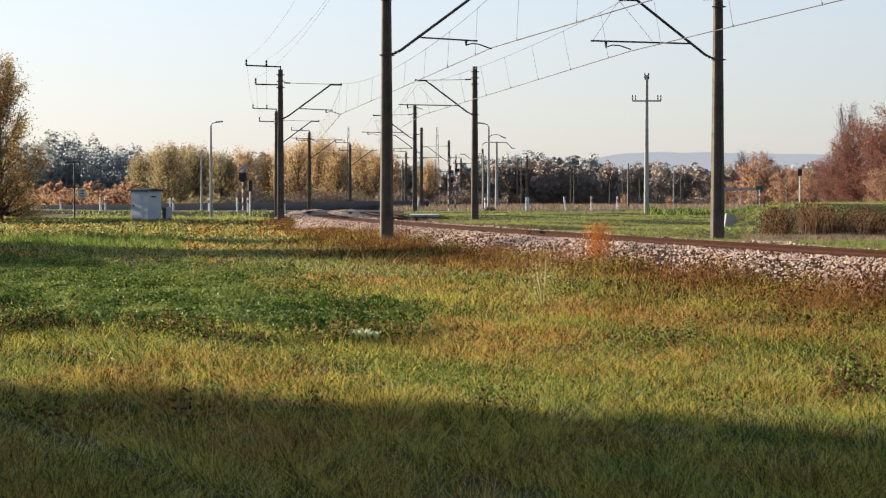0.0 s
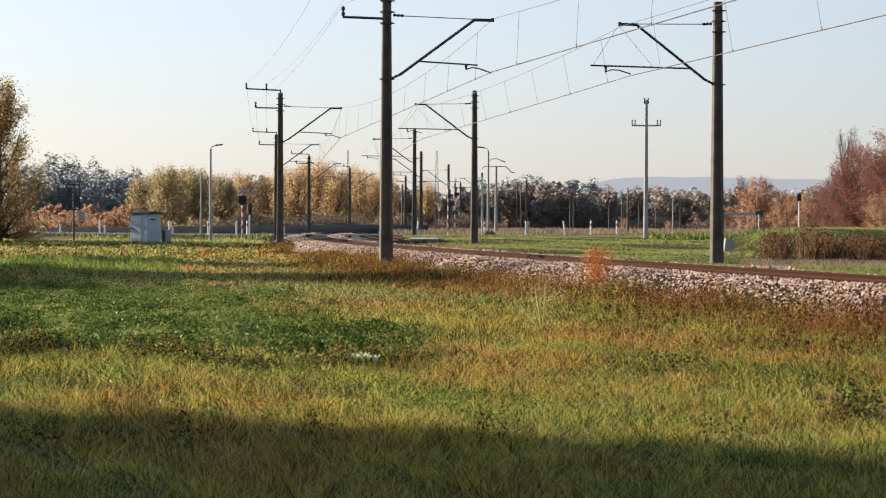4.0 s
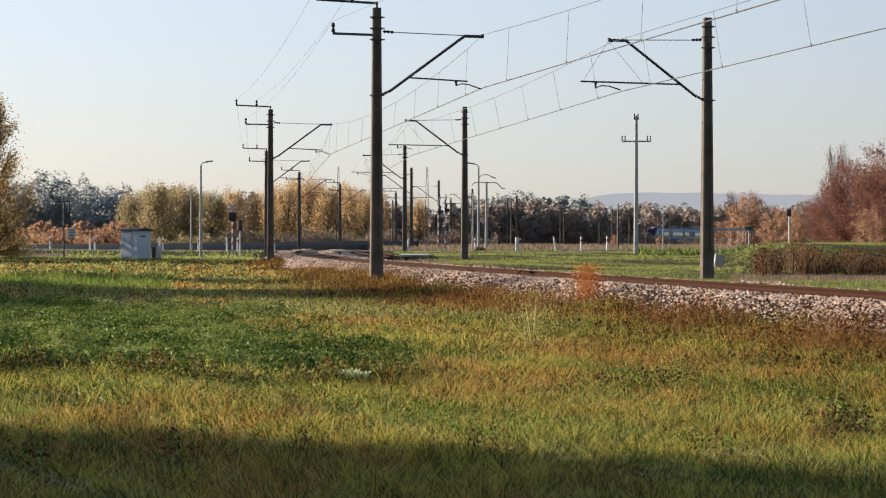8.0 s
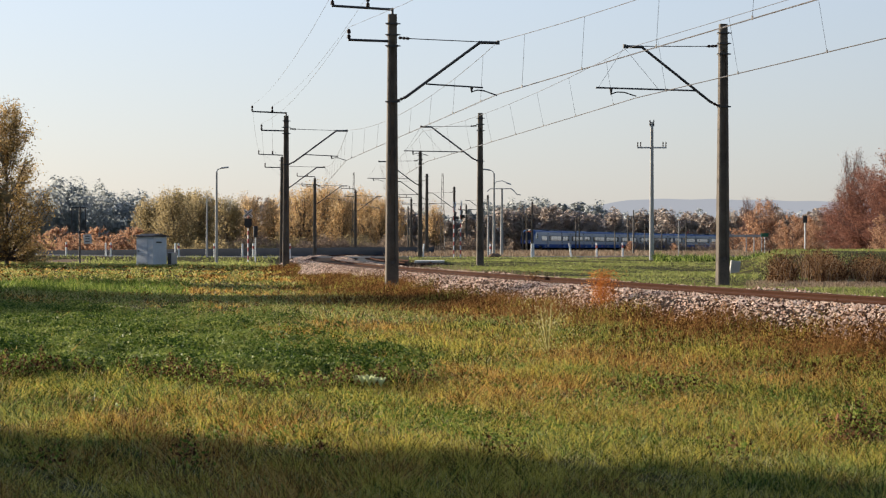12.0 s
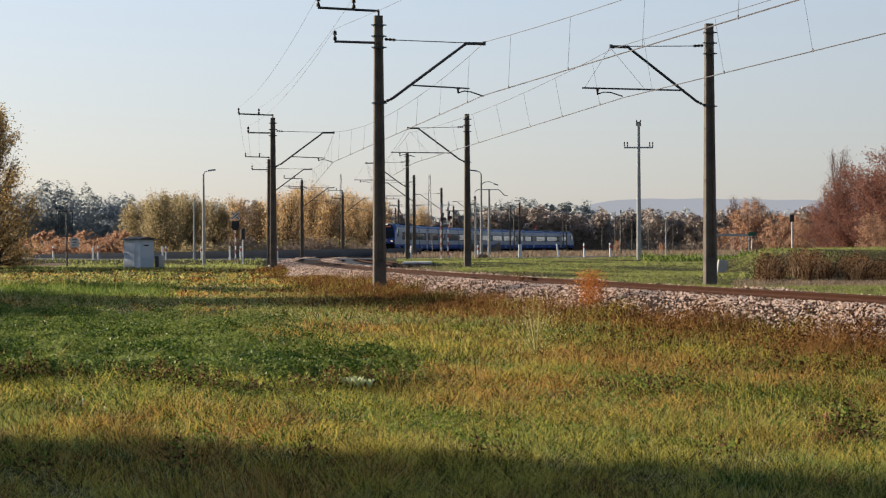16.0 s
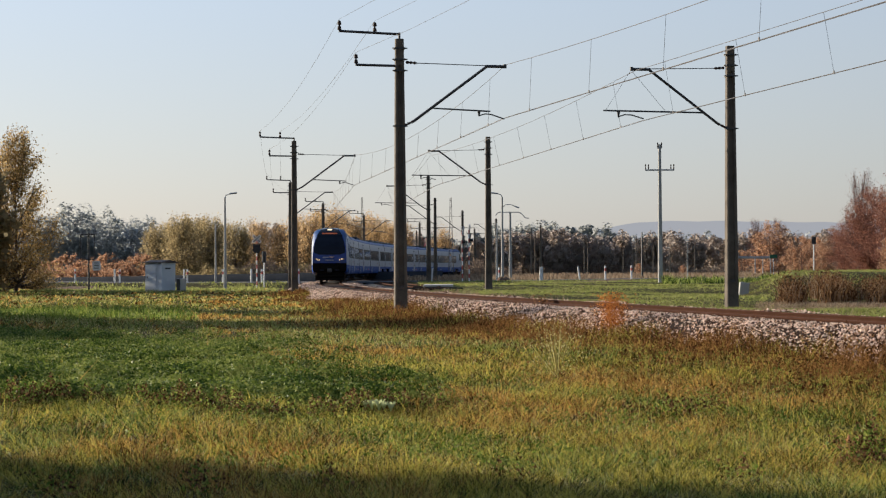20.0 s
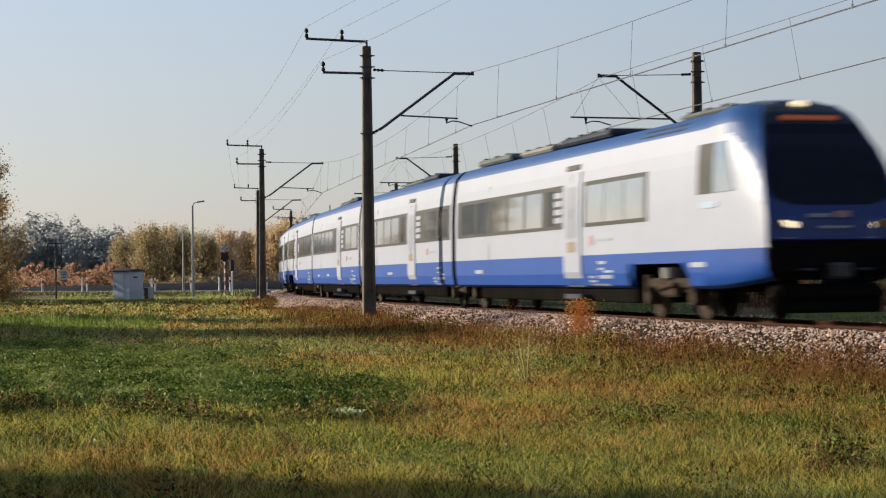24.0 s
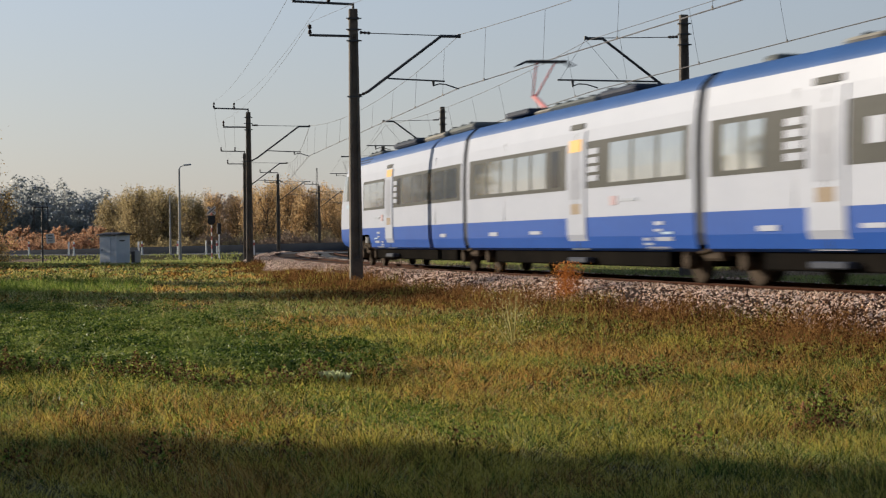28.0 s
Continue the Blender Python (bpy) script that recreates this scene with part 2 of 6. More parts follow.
LEAF_SCRUB = leaves("scrub_leaves", (0.20, 0.15, 0.115), (0.26, 0.195, 0.145), (0.32, 0.24, 0.175), 0.6, spread=0.3)
# far-wood brown, lifted and greyed likewise to stand for haze
LEAF_HAZE_BROWN = leaves("hazed_brown_leaves", (0.38, 0.325, 0.29), (0.43, 0.365, 0.315), (0.48, 0.40, 0.335), 0.75, spread=0.25)
GRASS = leaves("grass_blades", (0.026, 0.038, 0.005), (0.22, 0.21, 0.026), (0.60, 0.50, 0.10), 0.48, 0.08, 1.0, 5.0, 2.2)
GRASS_FRESH = leaves("fresh_grass", (0.17, 0.20, 0.05), (0.26, 0.285, 0.08), (0.38, 0.37, 0.14), 0.6, 0.04, 0.35, 3.0, 1.2)
GRASS_DRY = leaves("dry_grass", (0.08, 0.032, 0.009), (0.36, 0.175, 0.036), (0.64, 0.40, 0.11), 0.45, 0.05, 0.95, 4.0, 1.7)
GRASS_DEEP = leaves("deep_green_grass", (0.016, 0.036, 0.008), (0.11, 0.16, 0.024), (0.34, 0.40, 0.10), 0.45, 0.06, 0.9, 4.0, 1.8)
GRASS_RUST = leaves("rusty_grass", (0.05, 0.022, 0.008), (0.22, 0.10, 0.028), (0.44, 0.25, 0.08), 0.42, 0.1, 0.9, 4.0, 1.6)
# lighter copy of GRASS for the far band, hazy light put into its colour
GRASS_FAR_LIT = leaves("far_lit_grass", (0.09, 0.10, 0.02), (0.26, 0.255, 0.06), (0.46, 0.42, 0.15), 0.55, 0.05, 0.6, 2.0, 1.3)
STRAW = leaves("straw", (0.22, 0.15, 0.10), (0.33, 0.235, 0.16), (0.42, 0.32, 0.22), 0.3)
HERB = leaves("green_herbs", (0.06, 0.105, 0.016), (0.16, 0.225, 0.036), (0.34, 0.38, 0.09), 0.42, 0.06, 0.5, 3.0, 1.4)
HERB_PATCH = leaves("lush_herbs", (0.035, 0.07, 0.012), (0.15, 0.205, 0.036), (0.31, 0.34, 0.09), 0.32, 0.05, 0.4, 1.6, 1.9)
WEED_BROWN = leaves("brown_weeds", (0.045, 0.020, 0.009), (0.18, 0.083, 0.03), (0.36, 0.19, 0.065), 0.35, 0.0, 0.6, 2.5, 1.8)
WEED_RED = leaves("reddish_weeds", (0.05, 0.026, 0.014), (0.13, 0.062, 0.032), (0.28, 0.16, 0.075), 0.25, 0.0, 0.85)
WEED_ORANGE = leaves("orange_weeds", (0.36, 0.12, 0.03), (0.52, 0.20, 0.05), (0.62, 0.30, 0.09), 0.45)
PALE_LEAF = leaves("pale_leaves", (0.34, 0.40, 0.14), (0.48, 0.53, 0.23), (0.58, 0.61, 0.31), 0.5)
# brightened so thin blades read as sunlit glints; also the pale dry weed
PALE_GLINT = leaves("pale_glint_blades", (0.26, 0.22, 0.06), (0.48, 0.41, 0.14), (0.78, 0.70, 0.34), 0.4, 0.3, 0.9)
CLOD = material("brown_clods", [(0.06, 0.025, 0.012), (0.20, 0.09, 0.045), (0.32, 0.16, 0.08)], 0.95, scale=3, fine=30, random="island", spread=0.6, spec=0.05)
# kept dark so the gaps between grass blades look shaded
SOIL = material("meadow_soil", [(0.02, 0.02, 0.006), (0.045, 0.04, 0.011), (0.09, 0.068, 0.02)], 0.95, scale=0.25, fine=6, bump=0.6, spec=0.05)


# ---- ground ----
def build_ground():
    xs = np.concatenate([-np.geomspace(4000, 62, 24), np.arange(-60, 60.1, 1.0), np.geomspace(62, 4000, 24)])
    ys = np.concatenate([-np.geomspace(3000, 22, 16), np.arange(-20, 220, 1.0), np.geomspace(221, 4500, 50)])
    gx, gy = np.meshgrid(xs, ys)
    z = ground_z(gx, gy)
    v = np.stack([gx, gy, z], -1).reshape(-1, 3)
    nx, ny = len(xs), len(ys)
    i = (np.arange(ny - 1)[:, None] * nx + np.arange(nx - 1)[None, :]).ravel()
    f = np.stack([i, i + 1, i + nx + 1, i + nx], -1)
    tagged(new("ground", np_mesh("ground", v, f, SOIL, True)), "autumn meadow of green and dry grass", "meadow", kind="structure")


build_ground()


def ribbon(name, s0, s1, profile, mat, label, category, ds=2.0, smooth=False):
    """A cross-section (off, z) swept along the railway's line."""
    ss = np.arange(s0, s1 + 0.01, ds)
    v, n = [], len(profile)
    for s in ss:
        v += [on_line(s, o, z)[:] for o, z in profile]
    i = (np.arange(len(ss) - 1)[:, None] * n + np.arange(n - 1)[None, :]).ravel()
    f = np.stack([i, i + n, i + n + 1, i + 1], -1)
    return np_mesh(name, np.array(v), f, mat, smooth)


# ---- track: ballast, rails, sleepers ----
BALLAST = ((-3.3, -0.05), (-2.95, 0.06), (-2.0, 0.44), (-1.75, 0.46), (-1.2, 0.465), (-0.85, 0.465), (-0.7, 0.44), (0.7, 0.44), (0.85, 0.46), (1.75, 0.46), (2.0, 0.44), (2.95, 0.06), (3.3, -0.05))
tagged(new("ballast_bed", ribbon("ballast_bed", 60, 800, BALLAST, BED, "", "")), "raised bed under the track, darkened for shade between its stones", "ballast", kind="structure")
track = thing("railway_track", "single curved railway track with rusty rails on dark brown sleepers", "railway track", kind="structure")
for side in (-0.7525, 0.7525):
    w, h = 0.036, 0.17
    prof = [(side - 0.07, RAIL - h), (side - 0.07, RAIL - h + 0.02), (side - 0.012, RAIL - h + 0.04), (side - 0.012, RAIL - 0.045), (side - w, RAIL - 0.035),
            (side - w, RAIL - 0.006)]
    prof = prof + [(2 * side - o, z) for o, z in reversed(prof)]
    ob = new("rail", ribbon("rail", 60, 800, prof, RAIL_RUST, "", ""))
    ob.parent = track
    top = new("running_surface", ribbon("running_surface", 60, 800, [(side - w + 0.004, RAIL - 0.004), (side - w + 0.012, RAIL), (side + w - 0.012, RAIL), (side + w - 0.004, RAIL - 0.004)], RAIL_TOP, "", ""))
    top.parent = ob
    tagged(top, "polished steel rail head")
bm = B()
box(bm, (2.5, 0.26, 0.2), bevel=0.03)
sl = bpy.data.meshes.new("sleeper")
bm.to_mesh(sl)
bm.free()
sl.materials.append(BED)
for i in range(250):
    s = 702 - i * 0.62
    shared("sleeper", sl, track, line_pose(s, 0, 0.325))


def build_ballast():
    """Loose crushed stones on the shoulders and top of the bed."""
    rng = np.random.default_rng(5)
    base = np.array([(1, 0, 0), (-1, 0, 0), (0, 1, 0), (0, -1, 0), (0, 0, 1), (0, 0, -1)], float)
    tri = np.array([(0, 2, 4), (2, 1, 4), (1, 3, 4), (3, 0, 4)])
    n = 150000
    # denser towards the near end of the line
    q = rng.random(n)
    s = 692 - 172 * q ** 1.4
    o = np.where(rng.random(n) < 0.85, rng.uniform(-3.1, -1.0, n), rng.uniform(0.9, 2.9, n))
    z = np.interp(o, [p[0] for p in BALLAST], [p[1] for p in BALLAST]) + rng.uniform(-0.015, 0.03, n)
    z = np.where(abs(o) < 0.65, 0.44 + rng.uniform(-0.03, 0.03, n), z)
    z += 0.05 * np.sin(s * 0.7) * np.sin(s * 0.23 + 1) * (abs(o) > 1.7)
    h = np.interp(s, TS, TH)
    c = np.stack([np.interp(s, TS, TX) + o * np.cos(h), np.interp(s, TS, TY) + o * np.sin(h), z], -1)
    size = rng.uniform(0.016, 0.036, n) * (1 + 1.0 * q)
    v = base[None] * rng.uniform(0.6, 1.25, (n, 6, 1)) * size[:, None, None] + rng.normal(0, 0.15, (n, 6, 3)) * size[:, None, None]
    a = rng.uniform(0, 6.28, n)
    ca, sa = np.cos(a)[:, None], np.sin(a)[:, None]
    v = np.stack([v[..., 0] * ca - v[..., 1] * sa, v[..., 0] * sa + v[..., 1] * ca, v[..., 2] * 0.9], -1) + c[:, None]
    f = (tri[None] + 6 * np.arange(n)[:, None, None]).reshape(-1, 3)
    tagged(new("ballast_stones", np_mesh("ballast_stones", v.reshape(-1, 3), f, STONE)), "loose pale pinkish-grey crushed railway stones", "gravel", kind="stuff")


build_ballast()


# ---- second track, lifted on this side of the crossing ----
BED2 = ((2.5, 0.1), (2.9, 0.43), (6.5, 0.43), (7.3, 0.15))
tagged(new("second_ballast_bed", ribbon("second_ballast_bed", 300, 604, BED2, DARK_BALLAST, "", "")), "dark ballast of the second track at the crossing", "ballast", kind="structure")
second = thing("second_railway_track", "second curved track with rusty rails that ends past the crossing", "railway track", kind="structure")
for side in (4.7 - 0.7525, 4.7 + 0.7525):
    prof = [(side - 0.07, 0.40), (side - 0.02, 0.42), (side - 0.036, 0.50), (side - 0.034, 0.54), (side + 0.034, 0.54), (side + 0.036, 0.50), (side + 0.02, 0.42), (side + 0.07, 0.40)]
    ob = new("rail", ribbon("rail", 300, 603, prof, RAIL_RUST, "", ""))
    ob.parent = second
for i in range(110):
    shared("sleeper", sl, second, line_pose(602.5 - i * 0.75, 4.7, 0.36))


# ---- road with level crossing ----
def build_road():
    xs = np.concatenate([np.arange(-140, -20, 4.0), np.arange(-20, 2, 1.0), np.arange(2, 200, 4.0)])
    v, prof = [], ((-3.0, 0.55), (-2.7, 0.64), (0, 0.68), (2.7, 0.64), (3.0, 0.55))
    for x in xs:
        y = float(road_y(x))
        dip = 0.135 * float(step(30, 12, abs(float(offset_of(x, y)))))       # down to the rails at the crossing
        v += [(x, y + d, z - dip) for d, z in prof]
    n = len(prof)
    i = (np.arange(len(xs) - 1)[:, None] * n + np.arange(n - 1)[None, :]).ravel()
    f = np.stack([i, i + n, i + n + 1, i + 1], -1)
    tagged(new("road", np_mesh("road", np.array(v), f, ASPHALT, True)), "grey asphalt country road over the level crossing", "road", kind="structure")


build_road()


def build_side_bank():
    """Dark ballast bank of the line that runs off behind the road."""
    pts = [(spot(px, y), y) for px, y in ((760, 214.0), (640, 216.0), (540, 218.0), (420, 221.0), (280, 225.0), (150, 230.0), (-60, 238.0))]
    v = []
    for k, (x, y) in enumerate(pts):
        top = 1.38 - 0.035 * k - 0.012 * k * k
        v += [(x, y - 2.4, 0.0), (x, y - 1.2, top), (x, y + 3.5, top), (x, y + 5, 0.0)]
    i = (np.arange(len(pts) - 1)[:, None] * 4 + np.arange(3)[None, :]).ravel()
    f = np.stack([i, i + 1, i + 5, i + 4], -1)
    tagged(new("side_bank", np_mesh("side_bank", np.array(v), f, DARK_BALLAST)), "low dark ballast bank of another line behind the road", "embankment", kind="structure")


build_side_bank()


def dirt_strip(pts, width, label):
    """A worn wheel track draped over the land."""
    v = []
    for i, (x, y) in enumerate(pts):
        a, b = Vector(pts[max(0, i - 1)]), Vector(pts[min(len(pts) - 1, i + 1)])
        d = (b - a).normalized()
        for q in (-1, -0.4, 0.4, 1):
            xx, yy = x - d.y * q * width / 2, y + d.x * q * width / 2
            v.append((xx, yy, gz(xx, yy) + (0.03 if abs(q) < 1 else -0.02)))
    n = len(pts)
    i = (np.arange(n - 1)[:, None] * 4 + np.arange(3)[None, :]).ravel()
    f = np.stack([i, i + 4, i + 5, i + 1], -1)
    tagged(new("dirt_road", np_mesh("dirt_road", np.array(v), f, GRAVEL_ROAD, True)), label, "dirt road", kind="structure")


dirt_strip([(spot(150, 166), 166.5), (spot(95, 161), 161), (spot(55, 153), 153), (spot(20, 143), 143), (spot(-30, 134), 134)], 4.5, "brown worn dirt road leaving the asphalt")
dirt_strip([(spot(1075, 163), 163.5), (spot(1060, 155), 155), (spot(1030, 146), 146), (spot(1000, 138), 138)], 3.2, "worn muddy field entrance beside the road")


# ---- overhead line masts ----
def concrete_shaft(bm, h, w0, w1, d0, d1):
    """A tapered shaft of I-shaped section: two flanges with a recessed web between, solid at foot and top."""
    def ring(z, recess):
        k = z / h
        w, d = (w0 + (w1 - w0) * k) / 2, (d0 + (d1 - d0) * k) / 2
        c, fl = 0.03, w * 0.52
        r = recess * d * 0.55
        half = [(-w, -d + c), (-w + c, -d), (-fl, -d), (-fl + 0.03, -d + r), (fl - 0.03, -d + r), (fl, -d), (w - c, -d), (w, -d + c)]
        return [bm.verts.new((x, y, z)) for x, y in half + [(-x, -y) for x, y in half]]

    zs = [(0.0, 0.0), (0.9, 0.0), (1.0, 1.0), (h - 0.9, 1.0), (h - 0.8, 0.0), (h, 0.0)]
    rows = [ring(z, q) for z, q in zs]
    n = len(rows[0])
    for a, b in zip(rows, rows[1:]):
        for k in range(n):
            bm.faces.new((a[k], a[(k + 1) % n], b[(k + 1) % n], b[k]))
    bm.faces.new(rows[-1])
    bmesh.ops.recalc_face_normals(bm, faces=bm.faces)


def insulator(bm, a, b, r=0.055, n=3):
    a, b = Vector(a), Vector(b)
    rod(bm, a, b, r * 0.45, n=6)
    for i in range(n):
        p = a.lerp(b, (i + 0.5) / n)
        d = (b - a).normalized() * (b - a).length / n * 0.33
        rod(bm, p - d, p + d, r, r * 0.8, n=8)


def build_mast(feeders, side, reach=3.3):
    """A mast with its cantilever to the side (+1: towards +x). Local: x across the line."""
    ob = thing("catenary_mast", "tapered dark concrete catenary mast with steel cantilever" + (" and feeder arms" if feeders else ""), "catenary mast")
    bm = B()
    concrete_shaft(bm, 8.75, 0.40, 0.26, 0.36, 0.22)
    part("shaft", bm, CONCRETE, ob)
    for z in (8.45, 8.1, 7.75, 6.0):
        bm = box(B(), (0.34, 0.30, 0.05), Matrix.Translation((0, 0, z)))
        rod(bm, (-0.24, -0.1, z), (0.24, -0.1, z), 0.02, n=6)
        part("clamp", bm, STEEL_DARK, ob)
    q = side
    for a, b in (((0.2 * q, 0, 8.02), (0.55 * q, 0, 8.0)), ((0.14 * q, 0, 6.02), (0.46 * q, 0, 6.17))):
        bm = B()
        insulator(bm, a, b, 0.05, 3)
        part("insulator", bm, CERAMIC, ob)
    part("tie_rod", rod(B(), (0.5 * q, 0, 8.0), (2.8 * q, 0, 7.95), 0.014, n=6), STEEL_DARK, ob)
    part("strut", rod(B(), (0.44 * q, 0, 6.16), (2.82 * q, 0, 7.93), 0.045), STEEL_DARK, ob)
    bm = rod(B(), (2.78 * q, 0, 7.93), (3.42 * q, 0, 7.93), 0.05)
    rod(bm, (3.40 * q, 0, 7.88), (3.40 * q, 0, 8.0), 0.06)
    part("wire_support", bm, STEEL_DARK, ob)
    if feeders:
        part("registration_arm", rod(B(), (1.08 * q, 0, 6.58), (2.92 * q, 0, 6.50), 0.025, n=6), STEEL_DARK, ob)
        bm = B()
        rod(bm, (2.55 * q, 0, 6.52), (2.55 * q, 0, 6.34), 0.06, 0.02, n=6)
        strand(bm, [(2.55 * q, 0, 6.36), (2.75 * q, 0, 6.42), (2.95 * q, 0, 6.40), (3.38 * q, 0, 6.26)], 0.022, 6)
        part("steady_arm", bm, STEEL_DARK, ob)
        bm = rod(B(), (0, 0, 8.75), (0, 0, 8.95), 0.04)
        rod(bm, (0.03, 0, 8.9), (-1.92, 0, 8.97), 0.04)
        part("feeder_arm", bm, STEEL_DARK, ob)
        part("feeder_arm", rod(B(), (0, 0, 7.9), (-1.40, 0, 7.92), 0.04), STEEL_DARK, ob)
        for x, z in ((-1.90, 8.98), (-0.78, 8.95), (-1.38, 7.94)):
            bm = B()
            insulator(bm, (x, 0, z), (x, 0, z + 0.32), 0.065, 2)
            part("pin_insulator", bm, CERAMIC, ob)
    else:
        part("registration_arm", rod(B(), (0.92 * q, 0, 6.52), (4.38 * q, 0, 6.56), 0.028, n=6), STEEL_DARK, ob)
        bm = B()
        rod(bm, (3.86 * q, 0, 6.55), (3.86 * q, 0, 6.33), 0.06, 0.02, n=6)
        strand(bm, [(3.86 * q, 0, 6.36), (3.65 * q, 0, 6.43), (3.40 * q, 0, 6.42), (3.0 * q, 0, 6.30)], 0.022, 6)
        part("steady_arm", bm, STEEL_DARK, ob)
        for x in (4.30, 2.25):
            part("stay_wire", rod(B(), (3.42 * q, 0, 7.9), (x * q, 0, 6.56), 0.006, n=4), WIRE, ob)
    return ob


# sight-line and depth of each mast
def mast_at(px, y):
    x = spot(px, y)
    o = float(offset_of(x, y))
    h = float(np.interp(s_of(y), TS, TH))
    sa = s_of(y + o * math.sin(h) * -1)
    return sa, (on_line(sa, 0, 0) - Vector((x, y, 0))).length * (1 if o > 0 else -1)


LEFT = [(699.5, -3.3)] + [mast_at(*q) for q in ((685.5, 60.0), (498, 107.0), (491, 155.0), (549, 204.0), (621, 247.0))] + [(420.0, -3.4), (375.0, -3.4)]
RIGHT = [(698.0, 8.3)] + [mast_at(*q) for q in ((1271, 63.5), (841.5, 109.0), (735.5, 157.0))] + [(507.0, 8.4), (462.0, 8.6), (420.0, 8.4), (375.0, 8.4)]
first = build_mast(True, 1)
tagged(first, group="masts left of the line")
for i, (s, off) in enumerate(LEFT):
    m = line_pose(s, off, 0.0)
    m.translation.z = gz(*m.translation[:2]) - 0.03
    (first if i == 0 else copy_thing(first, m)).matrix_basis = m
first = build_mast(False, -1)
tagged(first, group="masts right of the line")
for i, (s, off) in enumerate(RIGHT):
    m = line_pose(s, off, 0.0)
    m.translation.z = gz(*m.translation[:2]) - 0.05
    (first if i == 0 else copy_thing(first, m)).matrix_basis = m


def catenary(ss, hold, reach, sags, heights, label):
    """Messenger wire, contact wires and droppers; each span is straight in plan. hold, reach: offsets of the two wires."""
    ob = thing("overhead_line", label, "overhead line")
    ss = [(747.0, ss[0][1])] + ss
    mess, cont, drop = [], [], B()
    for k, ((a, oa), (b, ob_)) in enumerate(zip(ss, ss[1:])):
        ma, mb = on_line(a, oa + hold, 0), on_line(b, ob_ + hold, 0)
        ca, cb = on_line(a, oa + reach, 0), on_line(b, ob_ + reach, 0)
        sag = sags[min(k, len(sags) - 1)]
        ha, hb = heights[min(k, len(heights) - 1)], heights[min(k + 1, len(heights) - 1)]
        n = 16
        for i in range(n):
            u = i / n
            m, c = ma.lerp(mb, u), ca.lerp(cb, u)
            m.z, c.z = 7.98 - sag * 4 * u * (1 - u), ha + (hb - ha) * u
            mess.append(m)
            cont.append(c)
            if i % 2:
                rod(drop, c, m, 0.005, n=4)
                rod(drop, c - Vector((0, 0, 0.03)), c + Vector((0, 0, 0.06)), 0.022, n=4)
    part("messenger_wire", strand(B(), mess, 0.010), WIRE, ob)
    for d in (0.0, 0.05):
        part("contact_wire", strand(B(), [v + Vector((d, 0, 0)) for v in cont], 0.009), WIRE, ob)
    tagged(part("dropper", drop, WIRE, ob), kind="stuff")


catenary(LEFT, 3.44, 3.36, (0.5, 0.43, 0.68), (6.28,), "overhead contact line over the track with messenger wire")
catenary(RIGHT, -3.32, -3.05, (0.3, 0.02, 0.35, 0.5), (6.74, 6.56, 6.35, 6.28), "overhead contact line over the lifted second track")
for x, z in ((-1.90, 9.33), (-0.78, 9.3), (-1.38, 8.3)):
    bm, pts = B(), []
    ss = [(747.0, -3.3)] + LEFT
    for (a, oa), (b, ob_) in zip(ss, ss[1:]):
        for i in range(6):
            u = i / 6
            v = on_line(a, oa + x, 0).lerp(on_line(b, ob_ + x, 0), u)
            v.z = z - 0.5 * 4 * u * (1 - u)
            pts.append(v)
    tagged(part("feeder_wire", strand(bm, pts, 0.0055), WIRE), "thin feeder wire slung along the masts", "wire")


# ---- poles, lamps, signals, signs ----
def at(px, y, dz=0.0):
    x = spot(px, y)
    return Matrix.Translation((x, y, gz(x, y) + dz))


def lamp_post(px, y, h, reach, mat, label):
    ob = thing("street_lamp", label, "street lamp", at(px, y))
    part("pole", rod(B(), (0, 0, 0), (0, 0, h), 0.13, 0.07), mat, ob)
    bm = strand(B(), [(0, 0, h - 0.05), (0.1 * reach, 0, h + 0.18), (0.45 * reach, 0, h + 0.3)], 0.04, 6)
    part("arm", bm, STEEL_GREY, ob)
    bm = box(B(), (0.65, 0.22, 0.12), Matrix.Translation((0.65 * reach, 0, h + 0.32)) @ Matrix.Rotation(-0.12 * reach, 4, "Y"), 0.04)
    part("lamp_head", bm, STEEL_GREY, ob)
    return ob


lamp_post(375, 152, 7.4, 1, CONCRETE_LIGHT, "concrete street lamp post beside the level crossing")
far_lamp = lamp_post(866, 165, 7.3, -1, CONCRETE_LIGHT, "concrete street lamp post with two arms across the track")
part("arm", strand(B(), [(0, 0, 6.35), (0.25, 0, 6.6), (0.7, 0, 6.66), (1.1, 0, 6.5)], 0.035, 6), STEEL_GREY, far_lamp)
part("lamp_head", box(B(), (0.5, 0.2, 0.1), Matrix.Translation((1.25, 0, 6.42)) @ Matrix.Rotation(0.35, 4, "Y"), 0.03), STEEL_GREY, far_lamp)


